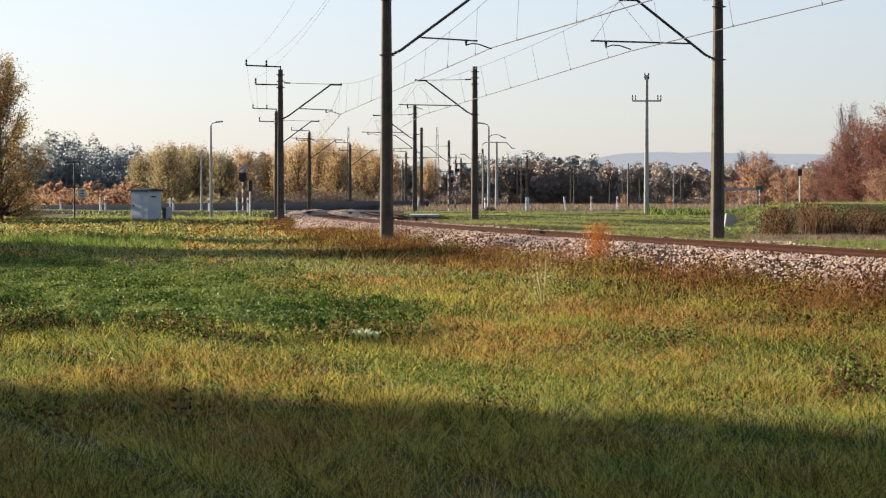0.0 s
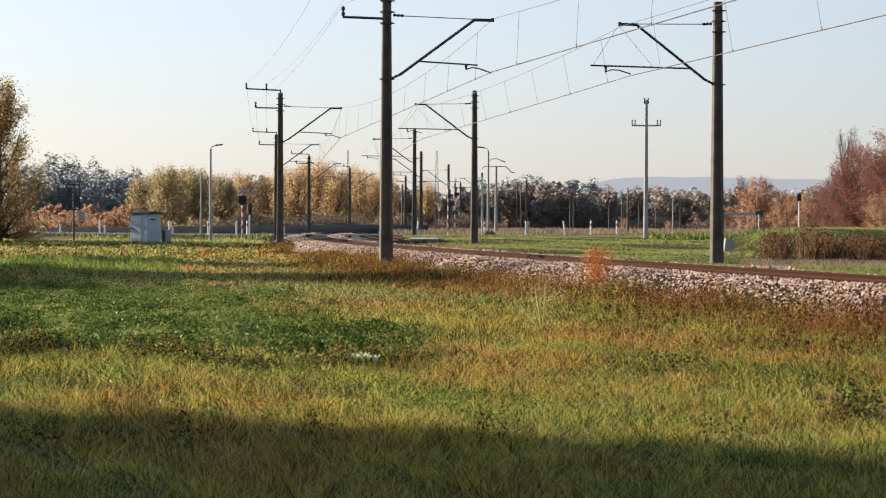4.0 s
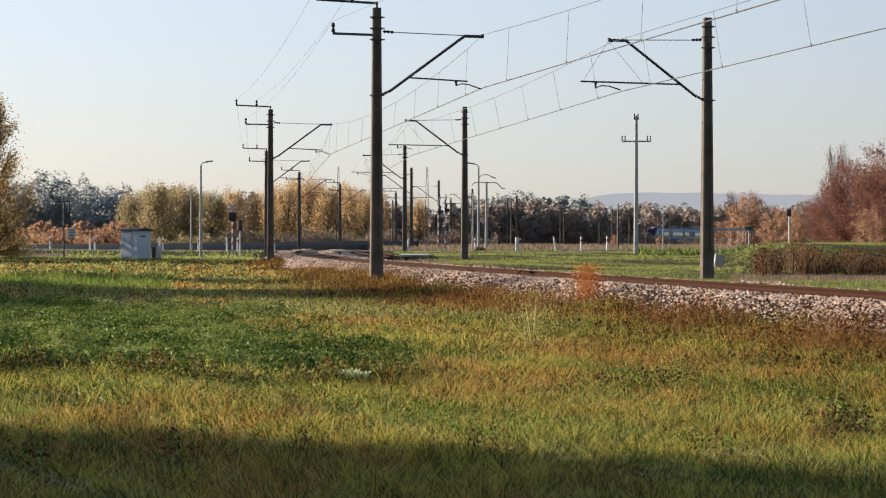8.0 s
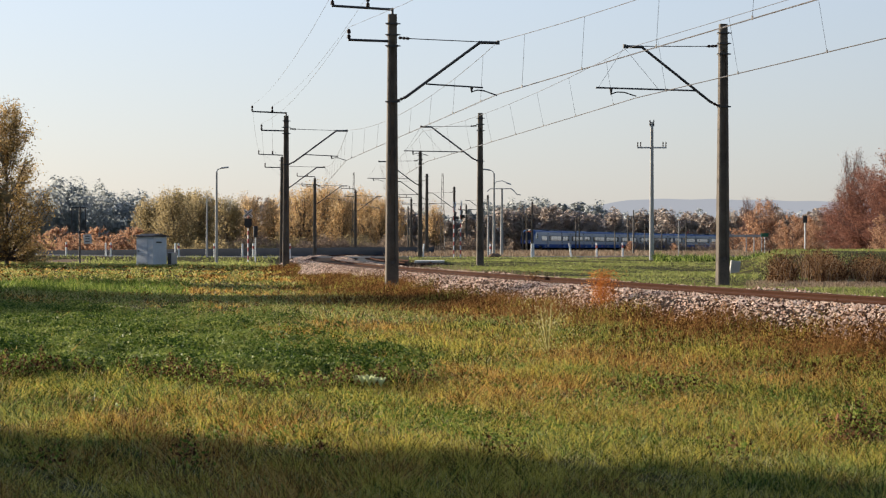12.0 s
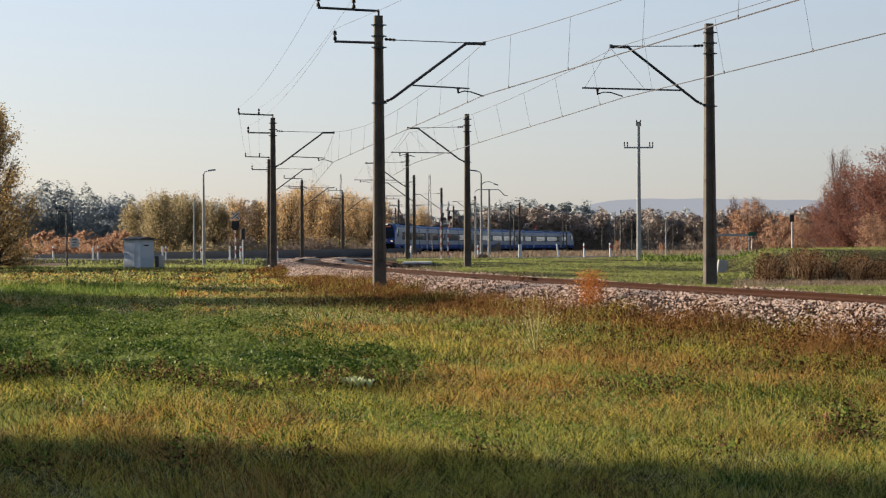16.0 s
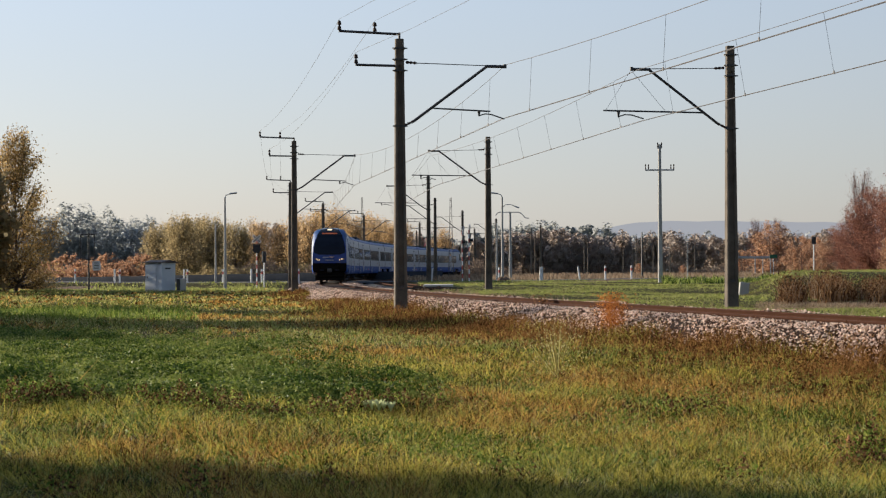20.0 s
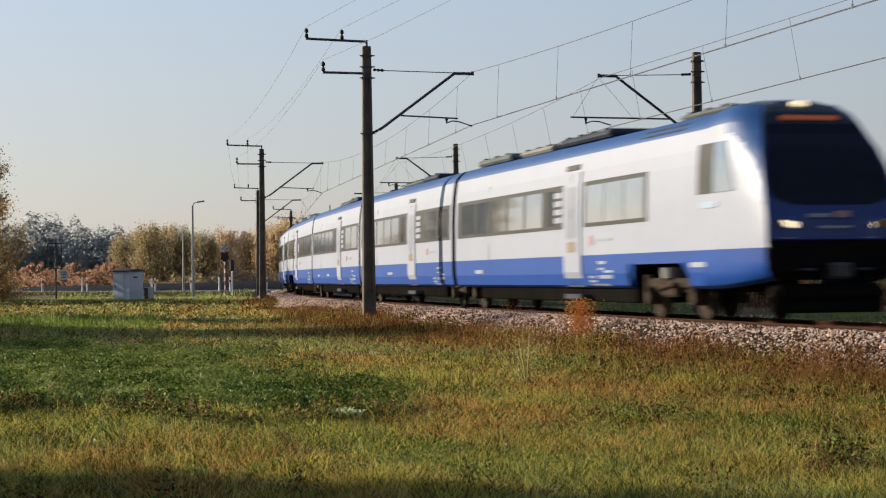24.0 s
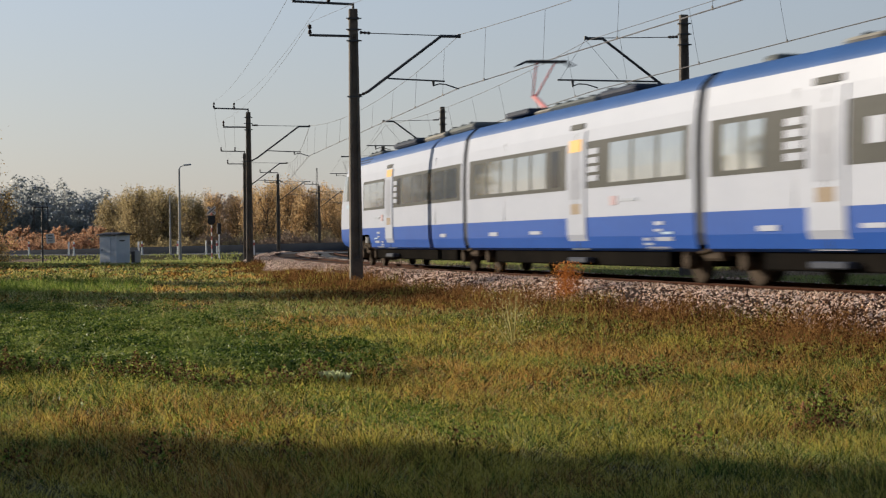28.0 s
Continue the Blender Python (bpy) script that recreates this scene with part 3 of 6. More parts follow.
def utility_pole(px, y, h, arm, label, w=0.16, mat=None, top=0.0):
    ob = thing("utility_pole", label, "utility pole", at(px, y))
    part("pole", rod(B(), (0, 0, 0), (0, 0, h), w, w * 0.6), mat or CONCRETE_LIGHT, ob)
    if arm:
        part("crossarm", box(B(), (arm, 0.1, 0.1), Matrix.Translation((0, 0, h - 1.0 - top)), 0.01), STEEL_GREY, ob)
        for x in (-arm * 0.48, -arm * 0.38, arm * 0.38, arm * 0.48):
            bm = B()
            insulator(bm, (x, 0, h - 0.95 - top), (x, 0, h - 0.6 - top), 0.05, 2)
            part("insulator", bm, CERAMIC, ob)
    if top:
        bm = box(B(), (0.34, 0.08, 0.08), Matrix.Translation((0, 0, h - 0.25)), 0.01)
        part("top_bracket", bm, STEEL_GREY, ob)
        for x in (-0.13, 0.13):
            bm = B()
            insulator(bm, (x, 0, h - 0.25), (x, 0, h + 0.15), 0.05, 2)
            part("insulator", bm, CERAMIC, ob)
    return ob


utility_pole(1145, 130, 9.4, 2.0, "tall pale concrete power pole with one crossarm", 0.17, top=0.75)
utility_pole(358, 168, 5.2, 0, "slim pale concrete pole beside the road", 0.1)
arm_pole = utility_pole(880, 185, 6.6, 0, "pale concrete pole with a bent steel arm", 0.16)
part("crossarm", box(B(), (2.0, 0.08, 0.08), Matrix.Translation((-0.1, 0, 6.55)), 0.01), STEEL_GREY, arm_pole)
part("arm", strand(B(), [(0.9, 0, 6.55), (1.2, 0, 6.3), (1.45, 0, 6.0), (1.8, 0, 5.95)], 0.05, 6), STEEL_GREY, arm_pole)
part("arm", strand(B(), [(-1.1, 0, 6.55), (-1.25, 0, 6.45), (-1.4, 0, 6.25)], 0.04, 6), STEEL_GREY, arm_pole)
utility_pole(856, 172, 5.2, 0, "slim pale pole beside the road", 0.1)
utility_pole(1193, 150, 3.0, 0, "short slim pale post in the grass", 0.06)
utility_pole(1113, 210, 5.0, 0, "dark signal post in the field", 0.12, STEEL_DARK)
for px, y, h in ((917, 330, 8.2), (924, 330, 7.6), (1011, 400, 7.5), (1017, 400, 7.8), (1080, 380, 5.0), (1103, 380, 7.5), (1133, 400, 6), (1206, 400, 6.5), (1163, 420, 5), (714, 290, 7.5)):
    utility_pole(px, y, h, 0, "distant dark line pole", 0.16, CONCRETE)


def guide_post(px, y, label, band, lean=0.0, h=1.2):
    ob = thing("guide_post", label, "guide post", at(px, y) @ Matrix.Rotation(lean, 4, "Y"), group="white road guide posts")
    part("post", rod(B(), (0, 0, -0.1), (0, 0, h), 0.08, 0.075), WHITE, ob)
    if band:
        part("reflector_band", rod(B(), (0, 0, h * 0.62), (0, 0, h * 0.82), 0.086), RED, ob, "red band")


for px, band, lean in ((18, 1, 0), (30, 0, 0), (57, 1, 0), (109, 1, 0), (179, 0, 0), (188, 1, 0), (302, 0, 0), (308, 1, 0), (371, 1, 0), (421, 0, 0), (440, 1, 0), (505, 1, 0)):
    guide_post(px, float(road_y(spot(px, 168))) - 3.3, "white road guide post" + (" with a red band" if band else ""), band, lean)
for px, band, lean in ((933, 0, 0), (936, 0, 0), (1003, 0, -0.15), (1048, 1, 0), (1094, 1, 0), (860, 1, 0), (740, 0, 0.1)):
    guide_post(px, float(road_y(spot(px, 168))) - 3.3, "white road guide post" + (" leaning" if lean else ""), band, lean)


def crossing_signal(px, y, turn, label, h=3.4):
    ob = thing("crossing_signal", label, "crossing signal", at(px, y) @ Matrix.Rotation(turn, 4, "Z"))
    for i in range(12):
        part("pole_band", rod(B(), (0, 0, h * i / 12), (0, 0, h * (i + 1) / 12), 0.055), RED if i % 2 else WHITE, ob)
    for a in (0.72, -0.72):
        m = Matrix.Translation((0, -0.09 + 0.05 * (a > 0), h + 0.08)) @ Matrix.Rotation(a, 4, "Y")
        board = part("cross_board", box(B(), (0.88, 0.03, 0.22), m), WHITE, ob)
        # black band puts the backlit board's darkness into paint
        part("stripe", box(B(), (0.80, 0.036, 0.10), m), BLACK, board)
    part("backboard", rod(B(), (0, -0.06, h - 0.78), (0, -0.14, h - 0.78), 0.34, n=18), BLACK, ob)
    part("lamp_bracket", box(B(), (0.62, 0.1, 0.24), Matrix.Translation((0, -0.12, h - 0.46)), 0.03), BLACK, ob)
    for q in (-0.2, 0.2):
        part("signal_lens", rod(B(), (q, -0.14, h - 0.85), (q, -0.34, h - 0.85), 0.10, 0.13, 12), BLACK, ob)
    return ob


crossing_signal(431, 158, 0.1, "striped crossing signal, its warning cross blackened for the backlight", 4.1)
crossing_signal(795, 158, 1.3, "red and white crossing signal seen from its side", 4.2)
crossing_signal(807, 155, 1.5, "red and white crossing signal with dark lamps", 4.3)


def rail_signal(px, y, h, label):
    ob = thing("railway_signal", label, "railway signal", at(px, y))
    part("post", rod(B(), (0, 0, 0), (0, 0, h), 0.06), WHITE, ob)
    part("signal_head", box(B(), (0.36, 0.25, 0.95), Matrix.Translation((0, 0, h)), 0.06), BLACK, ob)


rail_signal(444, 160, 2.7, "small dark railway signal on a white post")


def relay_cabinet():
    y = 138.0
    ob = thing("relay_cabinet", "white sheet-metal relay cabinet with a dark felt roof", "cabinet", at(260, y) @ Matrix.Rotation(radians(-38), 4, "Z"))
    part("body", box(B(), (1.75, 1.35, 2.05), Matrix.Translation((0, 0, 1.08)), 0.02), WHITE_BLUISH, ob)
    part("plinth", box(B(), (1.8, 1.4, 0.16), Matrix.Translation((0, 0, 0.06)), 0.01), CONCRETE_LIGHT, ob)
    bm = B()
    vs = [bm.verts.new(p) for p in ((-1, -0.8, 2.1), (1, -0.8, 2.1), (1, 0.8, 2.1), (-1, 0.8, 2.1), (-1, 0, 2.32), (1, 0, 2.32), (-1, -0.8, 2.16), (1, -0.8, 2.16), (1, 0.8, 2.16), (-1, 0.8, 2.16))]
    for f in ((0, 1, 7, 6), (6, 7, 5, 4), (4, 5, 8, 9), (9, 8, 2, 3), (0, 3, 9, 4, 6), (1, 7, 5, 8, 2)[::-1], (3, 2, 1, 0)):
        bm.faces.new([vs[k] for k in f])
    part("roof", bm, FELT, ob)
    d = part("door", box(B(), (1.0, 0.03, 1.75), Matrix.Translation((-0.2, -0.692, 1.05)), 0.008), WHITE_BLUISH, ob)
    part("handle", box(B(), (0.05, 0.05, 0.16), Matrix.Translation((-0.55, -0.72, 1.05))), BLACK, d)
    part("vent", box(B(), (0.03, 0.5, 0.1), Matrix.Translation((0.887, -0.1, 1.7))), BLACK, ob)
    y = 137.0
    ob = thing("junction_box", "small grey junction box on the ground", "junction box", at(297, y) @ Matrix.Rotation(radians(-38), 4, "Z"))
    part("body", box(B(), (0.42, 0.55, 0.95), Matrix.Translation((0, 0, 0.47)), 0.02), STEEL_GREY, ob)
    part("door", box(B(), (0.36, 0.03, 0.8), Matrix.Translation((0, -0.285, 0.5)), 0.01), STEEL_DARK, ob)


relay_cabinet()


def frame_sign():
    ob = thing("sign_frame", "empty dark steel sign frame on a post", "sign frame", at(133, 146))
    part("post", rod(B(), (0, 0, 0), (0, 0, 4.5), 0.07), STEEL_DARK, ob)
    bm = B()
    for a, b in (((-0.6, 2.5), (0.45, 2.5)), ((-0.6, 4.4), (0.45, 4.4)), ((-0.6, 2.5), (-0.6, 4.4)), ((0.45, 2.5), (0.45, 4.4))):
        rod(bm, (a[0], -0.08, a[1]), (b[0], -0.08, b[1]), 0.05, n=6)
    part("frame", bm, STEEL_DARK, ob)
    ob = thing("notice_board", "small white notice board with dark lines", "sign", at(147, 146))
    part("board", box(B(), (0.62, 0.03, 0.72), Matrix.Translation((0, -0.05, 2.0)) @ Matrix.Rotation(-0.08, 4, "Y")), WHITE, ob)
    for z in (2.22, 2.02, 1.82):
        part("text_bar", box(B(), (0.36, 0.012, 0.06), Matrix.Translation((0.0, -0.072, z))), BLACK, ob)
    part("bracket", rod(B(), (-0.6, 0, 2.0), (0, 0, 2.0), 0.025), STEEL_DARK, ob)


frame_sign()


def small_signs():
    ob = thing("track_sign", "dark board on a slim white post in the grass", "sign", at(1416, 105))
    part("post", rod(B(), (0, 0, 0), (0, 0, 1.75), 0.035), WHITE, ob)
    part("board", box(B(), (0.24, 0.05, 0.38), Matrix.Translation((0, -0.05, 1.72)), 0.01), BLACK, ob)
    ob = thing("road_sign", "small green road sign on a grey post", "road sign", at(1345, 190))
    part("post", rod(B(), (0, 0, -0.2), (0, 0, 2.1), 0.04), STEEL_GREY, ob)
    part("board", box(B(), (0.75, 0.04, 0.36), Matrix.Translation((0, -0.06, 2.1)), 0.01), GREEN_SIGN, ob)
    ob = thing("marker_block", "pale concrete marker block leaning in the grass", "concrete block", at(1291, 84) @ Matrix.Rotation(0.12, 4, "Y"))
    part("block", box(B(), (0.42, 0.3, 0.62), Matrix.Translation((0, 0, 0.28)), 0.02), CONCRETE_LIGHT, ob)
    # concrete slab where the second track breaks off; dark block as the channel's shade
    ob = thing("culvert", "grey concrete slab over a dark block standing for the culvert's shade", "culvert", Matrix.Translation((spot(752, 112), 112, 0.1)))
    part("deck", box(B(), (1.75, 7.0, 0.12), Matrix.Translation((0, 2.5, 0.44)), 0.02), CONCRETE_LIGHT, ob)
    bm = box(B(), (1.3, 6.0, 0.5), Matrix.Translation((-0.2, 2.6, 0.13)), 0.02)
    for q in bm.verts:
        if q.co.z < 0 and q.co.x > 0:
            q.co.x -= 0.35
    part("headwall", bm, STEEL_DARK, ob)
    # pile of earth by the road
    ob = thing("earth_pile", "low pile of brown earth and stones beside the road", "earth pile", at(868, 163))
    rng = random.Random(8)
    bm = B()
    bmesh.ops.create_icosphere(bm, subdivisions=3, radius=1.0)
    for q in bm.verts:
        k = 1 + rng.uniform(-0.12, 0.12)
        q.co = Vector((q.co.x * 0.62 * k, q.co.y * 0.6 * k, max(-0.1, q.co.z * 0.42 * k)))
    part("mound", bm, GRAVEL_ROAD, ob)
    # guard rail far off by the road
    ob = thing("guard_rail", "pale galvanised guard rail beside the far road", "guard rail", Matrix.Translation((spot(1310, 250), 250, gz(spot(1310, 250), 250))))
    part("beam", box(B(), (4.8, 0.08, 0.3), Matrix.Translation((0, 0, 2.35)), 0.03), STEEL_GREY, ob)
    for q in (-2.2, 0.2, 1.2, 2.2):
        part("post", box(B(), (0.12, 0.12, 2.3), Matrix.Translation((q, 0.06, 1.1)), 0.01), STEEL_GREY, ob)


small_signs()


def lattice_mast(px, y, top, label):
    """A slim tapering lattice tower of four legs with bracing."""
    x = spot(px, y)
    z0 = gz(x, y)
    h = top - z0
    ob = thing("lattice_mast", label, "lattice mast", Matrix.Translation((x, y, z0)))
    for q in itertools.product((-1, 1), (-1, 1)):
        part("leg", rod(B(), (q[0] * 0.28, q[1] * 0.28, -0.1), (q[0] * 0.07, q[1] * 0.07, h), 0.035, 0.025, 5), STEEL_DARK, ob)
    for i in range(12):
        a, b = i / 12, (i + 1) / 12
        wa, wb = 0.28 - 0.21 * a, 0.28 - 0.21 * b
        d = -1 if i % 2 else 1
        for yy in (-1, 1):
            part("brace", rod(B(), (-d * wa, yy * wa, a * h), (d * wb, yy * wb, b * h), 0.015, n=4), STEEL_DARK, ob)


lattice_mast(775, 205, 9.3, "slim dark steel lattice mast behind the crossing")
lattice_mast(618, 250, 11.1, "slim tall steel lattice mast by the far track")


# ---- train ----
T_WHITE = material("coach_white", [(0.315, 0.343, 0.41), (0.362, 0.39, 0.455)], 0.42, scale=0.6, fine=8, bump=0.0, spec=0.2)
T_BLUE = material("coach_blue", [(0.006, 0.052, 0.25), (0.011, 0.070, 0.31)], 0.5, scale=0.6, fine=8, bump=0.0, spec=0.1)
T_ROOF = material("coach_roof_blue", [(0.014, 0.062, 0.19), (0.022, 0.085, 0.25)], 0.5, scale=0.8, fine=8, bump=0.0, spec=0.2)
T_NAVY = material("coach_navy", [(0.012, 0.03, 0.16), (0.018, 0.045, 0.22)], 0.25, scale=0.6, fine=8, bump=0.0)
T_BAND = material("window_band_grey", [(0.042, 0.043, 0.038), (0.065, 0.066, 0.058)], 0.55, scale=0.8, fine=8, bump=0.0, spec=0.08)
T_GLASS = material("tinted_glass", [(0.36, 0.41, 0.47), (0.50, 0.56, 0.63)], 0.05, 0.8, scale=0.5, fine=1.5, bump=0.0)
T_GREY = material("roof_box_grey", [(0.03, 0.036, 0.05), (0.065, 0.072, 0.09)], 0.7, scale=1, fine=12, bump=0.1, spec=0.08)
T_UNIT = material("roof_unit_grey", [(0.10, 0.11, 0.105), (0.16, 0.17, 0.16)], 0.7, scale=1, fine=12, bump=0.1, spec=0.1)
# flat matte light grey in place of the reflecting window glass
T_DOORPANE = material("light_grey_door_pane", [(0.23, 0.25, 0.30), (0.27, 0.29, 0.34)], 0.35, scale=0.5, fine=4, bump=0.0, spec=0.3)
T_PLATE = material("tan_door_plate", [(0.22, 0.17, 0.12), (0.30, 0.24, 0.17)], 0.6, scale=3, fine=12, bump=0, spec=0.1)
T_CREAM = material("roof_box_cream", [(0.20, 0.185, 0.15), (0.30, 0.28, 0.23)], 0.7, scale=1, fine=12, bump=0.1, spec=0.2)
T_UNDER = material("underframe", [(0.006, 0.006, 0.006), (0.016, 0.014, 0.012)], 0.95, scale=1, fine=12, spec=0.0)
T_SCREEN = material("windscreen", [(0.004, 0.006, 0.012), (0.008, 0.011, 0.02)], 0.12, scale=0.8, fine=4, bump=0.0, spec=0.18)
T_BOGIE = material("bogie_brown_dust", [(0.032, 0.025, 0.019), (0.085, 0.066, 0.05)], 0.95, scale=2, fine=15, spec=0.03)
T_BELLOWS = material("rubber_bellows", [(0.17, 0.17, 0.172), (0.25, 0.25, 0.25)], 0.8, scale=1, fine=12)
T_RED = material("red_marking", [(0.50, 0.06, 0.05), (0.60, 0.10, 0.08)], 0.4, scale=2, fine=12, bump=0)
T_PINK = material("faded_red_marking", [(0.39, 0.28, 0.29), (0.43, 0.32, 0.33)], 0.5, scale=2, fine=12, bump=0, spec=0.1)
T_YELLOW = material("yellow_marking", [(0.66, 0.31, 0.015), (0.72, 0.36, 0.025)], 0.4, scale=2, fine=12, bump=0)
T_MARK = material("pale_lettering", [(0.30, 0.33, 0.38), (0.36, 0.39, 0.44)], 0.5, scale=2, fine=12, bump=0, spec=0.1)
T_CYAN = material("pale_blue_marking", [(0.28, 0.40, 0.50), (0.32, 0.44, 0.54)], 0.4, scale=2, fine=12, bump=0)
T_AMBER = material("amber_lens_grid", [(0.12, 0.06, 0.02), (0.18, 0.09, 0.03)], 0.5, scale=4, fine=30, bump=0)
HEADLIGHT = glow("headlight", (1.0, 0.80, 0.55), 1.3)
TOPLIGHT = glow("top_headlight", (1.0, 0.78, 0.5), 0.6)
DISPLAY = glow("orange_display", (0.7, 0.14, 0.03), 0.06)

SECTION = ((1.22, 0.63), (1.35, 0.69), (1.40, 0.95), (1.405, 1.14), (1.41, 1.38), (1.41, 1.75), (1.41, 2.03), (1.41, 2.4), (1.40, 2.75), (1.385, 3.06), (1.36, 3.35),
           (1.305, 3.72), (1.22, 3.86), (1.02, 4.04), (0.5, 4.15), (0.0, 4.18))
END_L, MID_L, POWER_L = 23.3, 17.88, 19.15


def half_width(z):
    return float(np.interp(z, [p[1] for p in SECTION], [p[0] for p in SECTION]))


def skin_of(z):
    return 1 if z < 1.38 else 0 if z < 3.72 else 2


THIN_Z, THIN = (0.55, 1.0, 1.6, 2.2, 2.8, 3.2, 3.6, 3.8), (0.13, 0.09, 0.08, 0.09, 0.12, 0.17, 0.25, 0.32)


def nose_front(z):
    """How far the front surface lies behind the foremost point."""
    return float(np.interp(z, (0.5, 0.9, 1.4, 1.9, 2.3, 2.8, 3.2, 3.6, 3.9, 4.1, 4.2), (0.25, 0.05, 0.0, 0.04, 0.14, 0.35, 0.60, 0.95, 1.32, 1.7, 2.1)))


def shell(bm, y0, y1, nose=False, arch=None):
    """The car's outer skin; with nose it closes in a rounded slanting front at y1."""
    sec = list(SECTION)
    if nose:
        sec = [(half_width(z), z) for z in [0.63, 0.69, 0.95, 1.14, 1.38] + [1.38 + 0.07 * i for i in range(1, 32)]] + list(SECTION[11:])
    full = sec + [(-x, z) for x, z in reversed(sec[:-1])]
    n = len(full)
    rows, open_row = [], None
    ks = [0.0, 1.0] if not nose else [1 - (1 - i / 30) ** 1.5 for i in range(31)]
    start = y1 - 3.0 if nose else y1
    if nose:
        for y in (y0, y1 - 7.45, y1 - 3.75):
            rows.append([bm.verts.new((x, y, z)) for x, z in full])
        open_row = 1
    elif arch:
        ks = [0.0, (arch[0] - y0) / (y1 - y0), (arch[1] - y0) / (y1 - y0), 1.0]
        open_row = 1
    for k in ks:
        row = []
        for x, z in full:
            if nose:
                y = start + k * (y1 - nose_front(z) - start)
                zz = z + 0.07 * math.sin(k * 2.7) * (z > 3.65) * min(1, (z - 3.6) * 4)
                zz += 0.16 * k * k * (z < 0.8)
                thin = float(np.interp(z, THIN_Z, THIN))
                row.append(bm.verts.new((x * (1 - thin * k ** 5), y, zz)))
            else:
                row.append(bm.verts.new((x, y0 + (y1 - y0) * k, z)))
        rows.append(row)
    for j, (a, b) in enumerate(zip(rows, rows[1:])):
        for i in range(n - 1):
            z = (full[i][1] + full[i + 1][1]) / 2
            if j == open_row and z < 1.14:
                continue                      # wheel arch
            f = bm.faces.new((a[i], a[i + 1], b[i + 1], b[i]))
            m = skin_of(z)
            if nose and j > 2:
                back = y1 - sum(v.co.y for v in f.verts) / 4
                if m == 0 and back < float(np.interp(z, (1.38, 2.0, 2.6, 3.0, 3.3, 3.68), (0.03, 0.10, 0.42, 0.72, 1.15, 2.0))):
                    m = 2
                if z > 4.06 and back < 2.5:
                    m = 5
                if z < 1.38 and back < 0.10:
                    m = 4
            f.material_index = m
            f.smooth = z > 3.7 or ((nose and j > 2) and 0.7 < z < 3.3)
    last, firstr = rows[-1], rows[0]
    h = len(sec) - 1
    if nose:
        for i in range(h):
            a, b = last[i], last[i + 1]
            c, d = last[n - 2 - i], last[n - 1 - i]
            z = (full[i][1] + full[i + 1][1]) / 2
            f = bm.faces.new((a, b, c, d) if b is not c else (a, b, d))
            f.material_index = 4 if z < 1.52 else 3 if z < 3.6 else 5
    else:
        f = bm.faces.new([bm.verts.new(q.co) for q in last])
        f.material_index = 4
    f = bm.faces.new([bm.verts.new(q.co) for q in reversed(firstr)])
    f.material_index = 4
    bmesh.ops.recalc_face_normals(bm, faces=bm.faces)
    return bm


def windscreen(e):
    """The rounded black glass that fills most of the front, with a softly curved lower edge."""
    bm, rows = B(), []
    for i in range(17):
        z = 2.16 + (4.10 - 2.16) * i / 16
        q = (z - 3.13) / 1.0
        w = 0.95 * half_width(z) * (1 - float(np.interp(z, THIN_Z, THIN))) * (1 - abs(q) ** 10) ** 0.3
        rows.append([bm.verts.new((w * u, e - nose_front(z) + 0.03 - 0.02 * abs(u) ** 4, z + 0.06 * (z > 3.6))) for u in (-1, -0.8, -0.4, 0, 0.4, 0.8, 1)])
    for a, b in zip(rows, rows[1:]):
        for k in range(6):
            bm.faces.new((a[k], a[k + 1], b[k + 1], b[k]))
    r = bmesh.ops.extrude_face_region(bm, geom=bm.faces[:])
    for v in r["geom"]:
        if isinstance(v, bmesh.types.BMVert):
            v.co.y -= 0.05
    bmesh.ops.recalc_face_normals(bm, faces=bm.faces)
    return bm


def arch_corners(ob, a, b, top=1.16):
    """Blue gussets that slant the upper corners of a wheel arch."""
    for side in (-1, 1):
        for y, d in ((a, 0.42), (b, -0.42)):
            bm = B()
            tri = [(y, top), (y + d, top), (y, top - 0.52)]
            o = [bm.verts.new((side * (half_width(z) + 0.004), yy, z)) for yy, z in tri]
            q = [bm.verts.new((side * (half_width(z) - 0.05), yy, z)) for yy, z in tri]
            bm.faces.new(o)
            bm.faces.new(q)
            for k in range(3):
                bm.faces.new((o[k], o[(k + 1) % 3], q[(k + 1) % 3], q[k]))
            bmesh.ops.recalc_face_normals(bm, faces=bm.faces)
            part("arch_gusset", bm, T_BLUE, ob)


def side_panel(bm, side, y0, y1, z0, z1, proud, nz=3, slant=0.0):
    """A thin plate on the car's curved side."""
    zs = [z0 + (z1 - z0) * i / nz for i in range(nz + 1)]
    def at_y(y, z):
        return y - (slant * (z - z0) / (z1 - z0) if y == y1 else 0)

    outer = [[bm.verts.new((side * (half_width(z) + proud), at_y(y, z), z)) for z in zs] for y in (y0, y1)]
    inner = [[bm.verts.new((side * (half_width(z) - 0.02), at_y(y, z), z)) for z in zs] for y in (y0, y1)]
    for i in range(nz):
        bm.faces.new((outer[0][i], outer[0][i + 1], outer[1][i + 1], outer[1][i]))
    for k in (0, 1):
        for i in range(nz):
            bm.faces.new((outer[k][i], outer[k][i + 1], inner[k][i + 1], inner[k][i]))
    for i in (0, nz):
        bm.faces.new((outer[0][i], outer[1][i], inner[1][i], inner[0][i]))
    bmesh.ops.recalc_face_normals(bm, faces=bm.faces)
    return bm


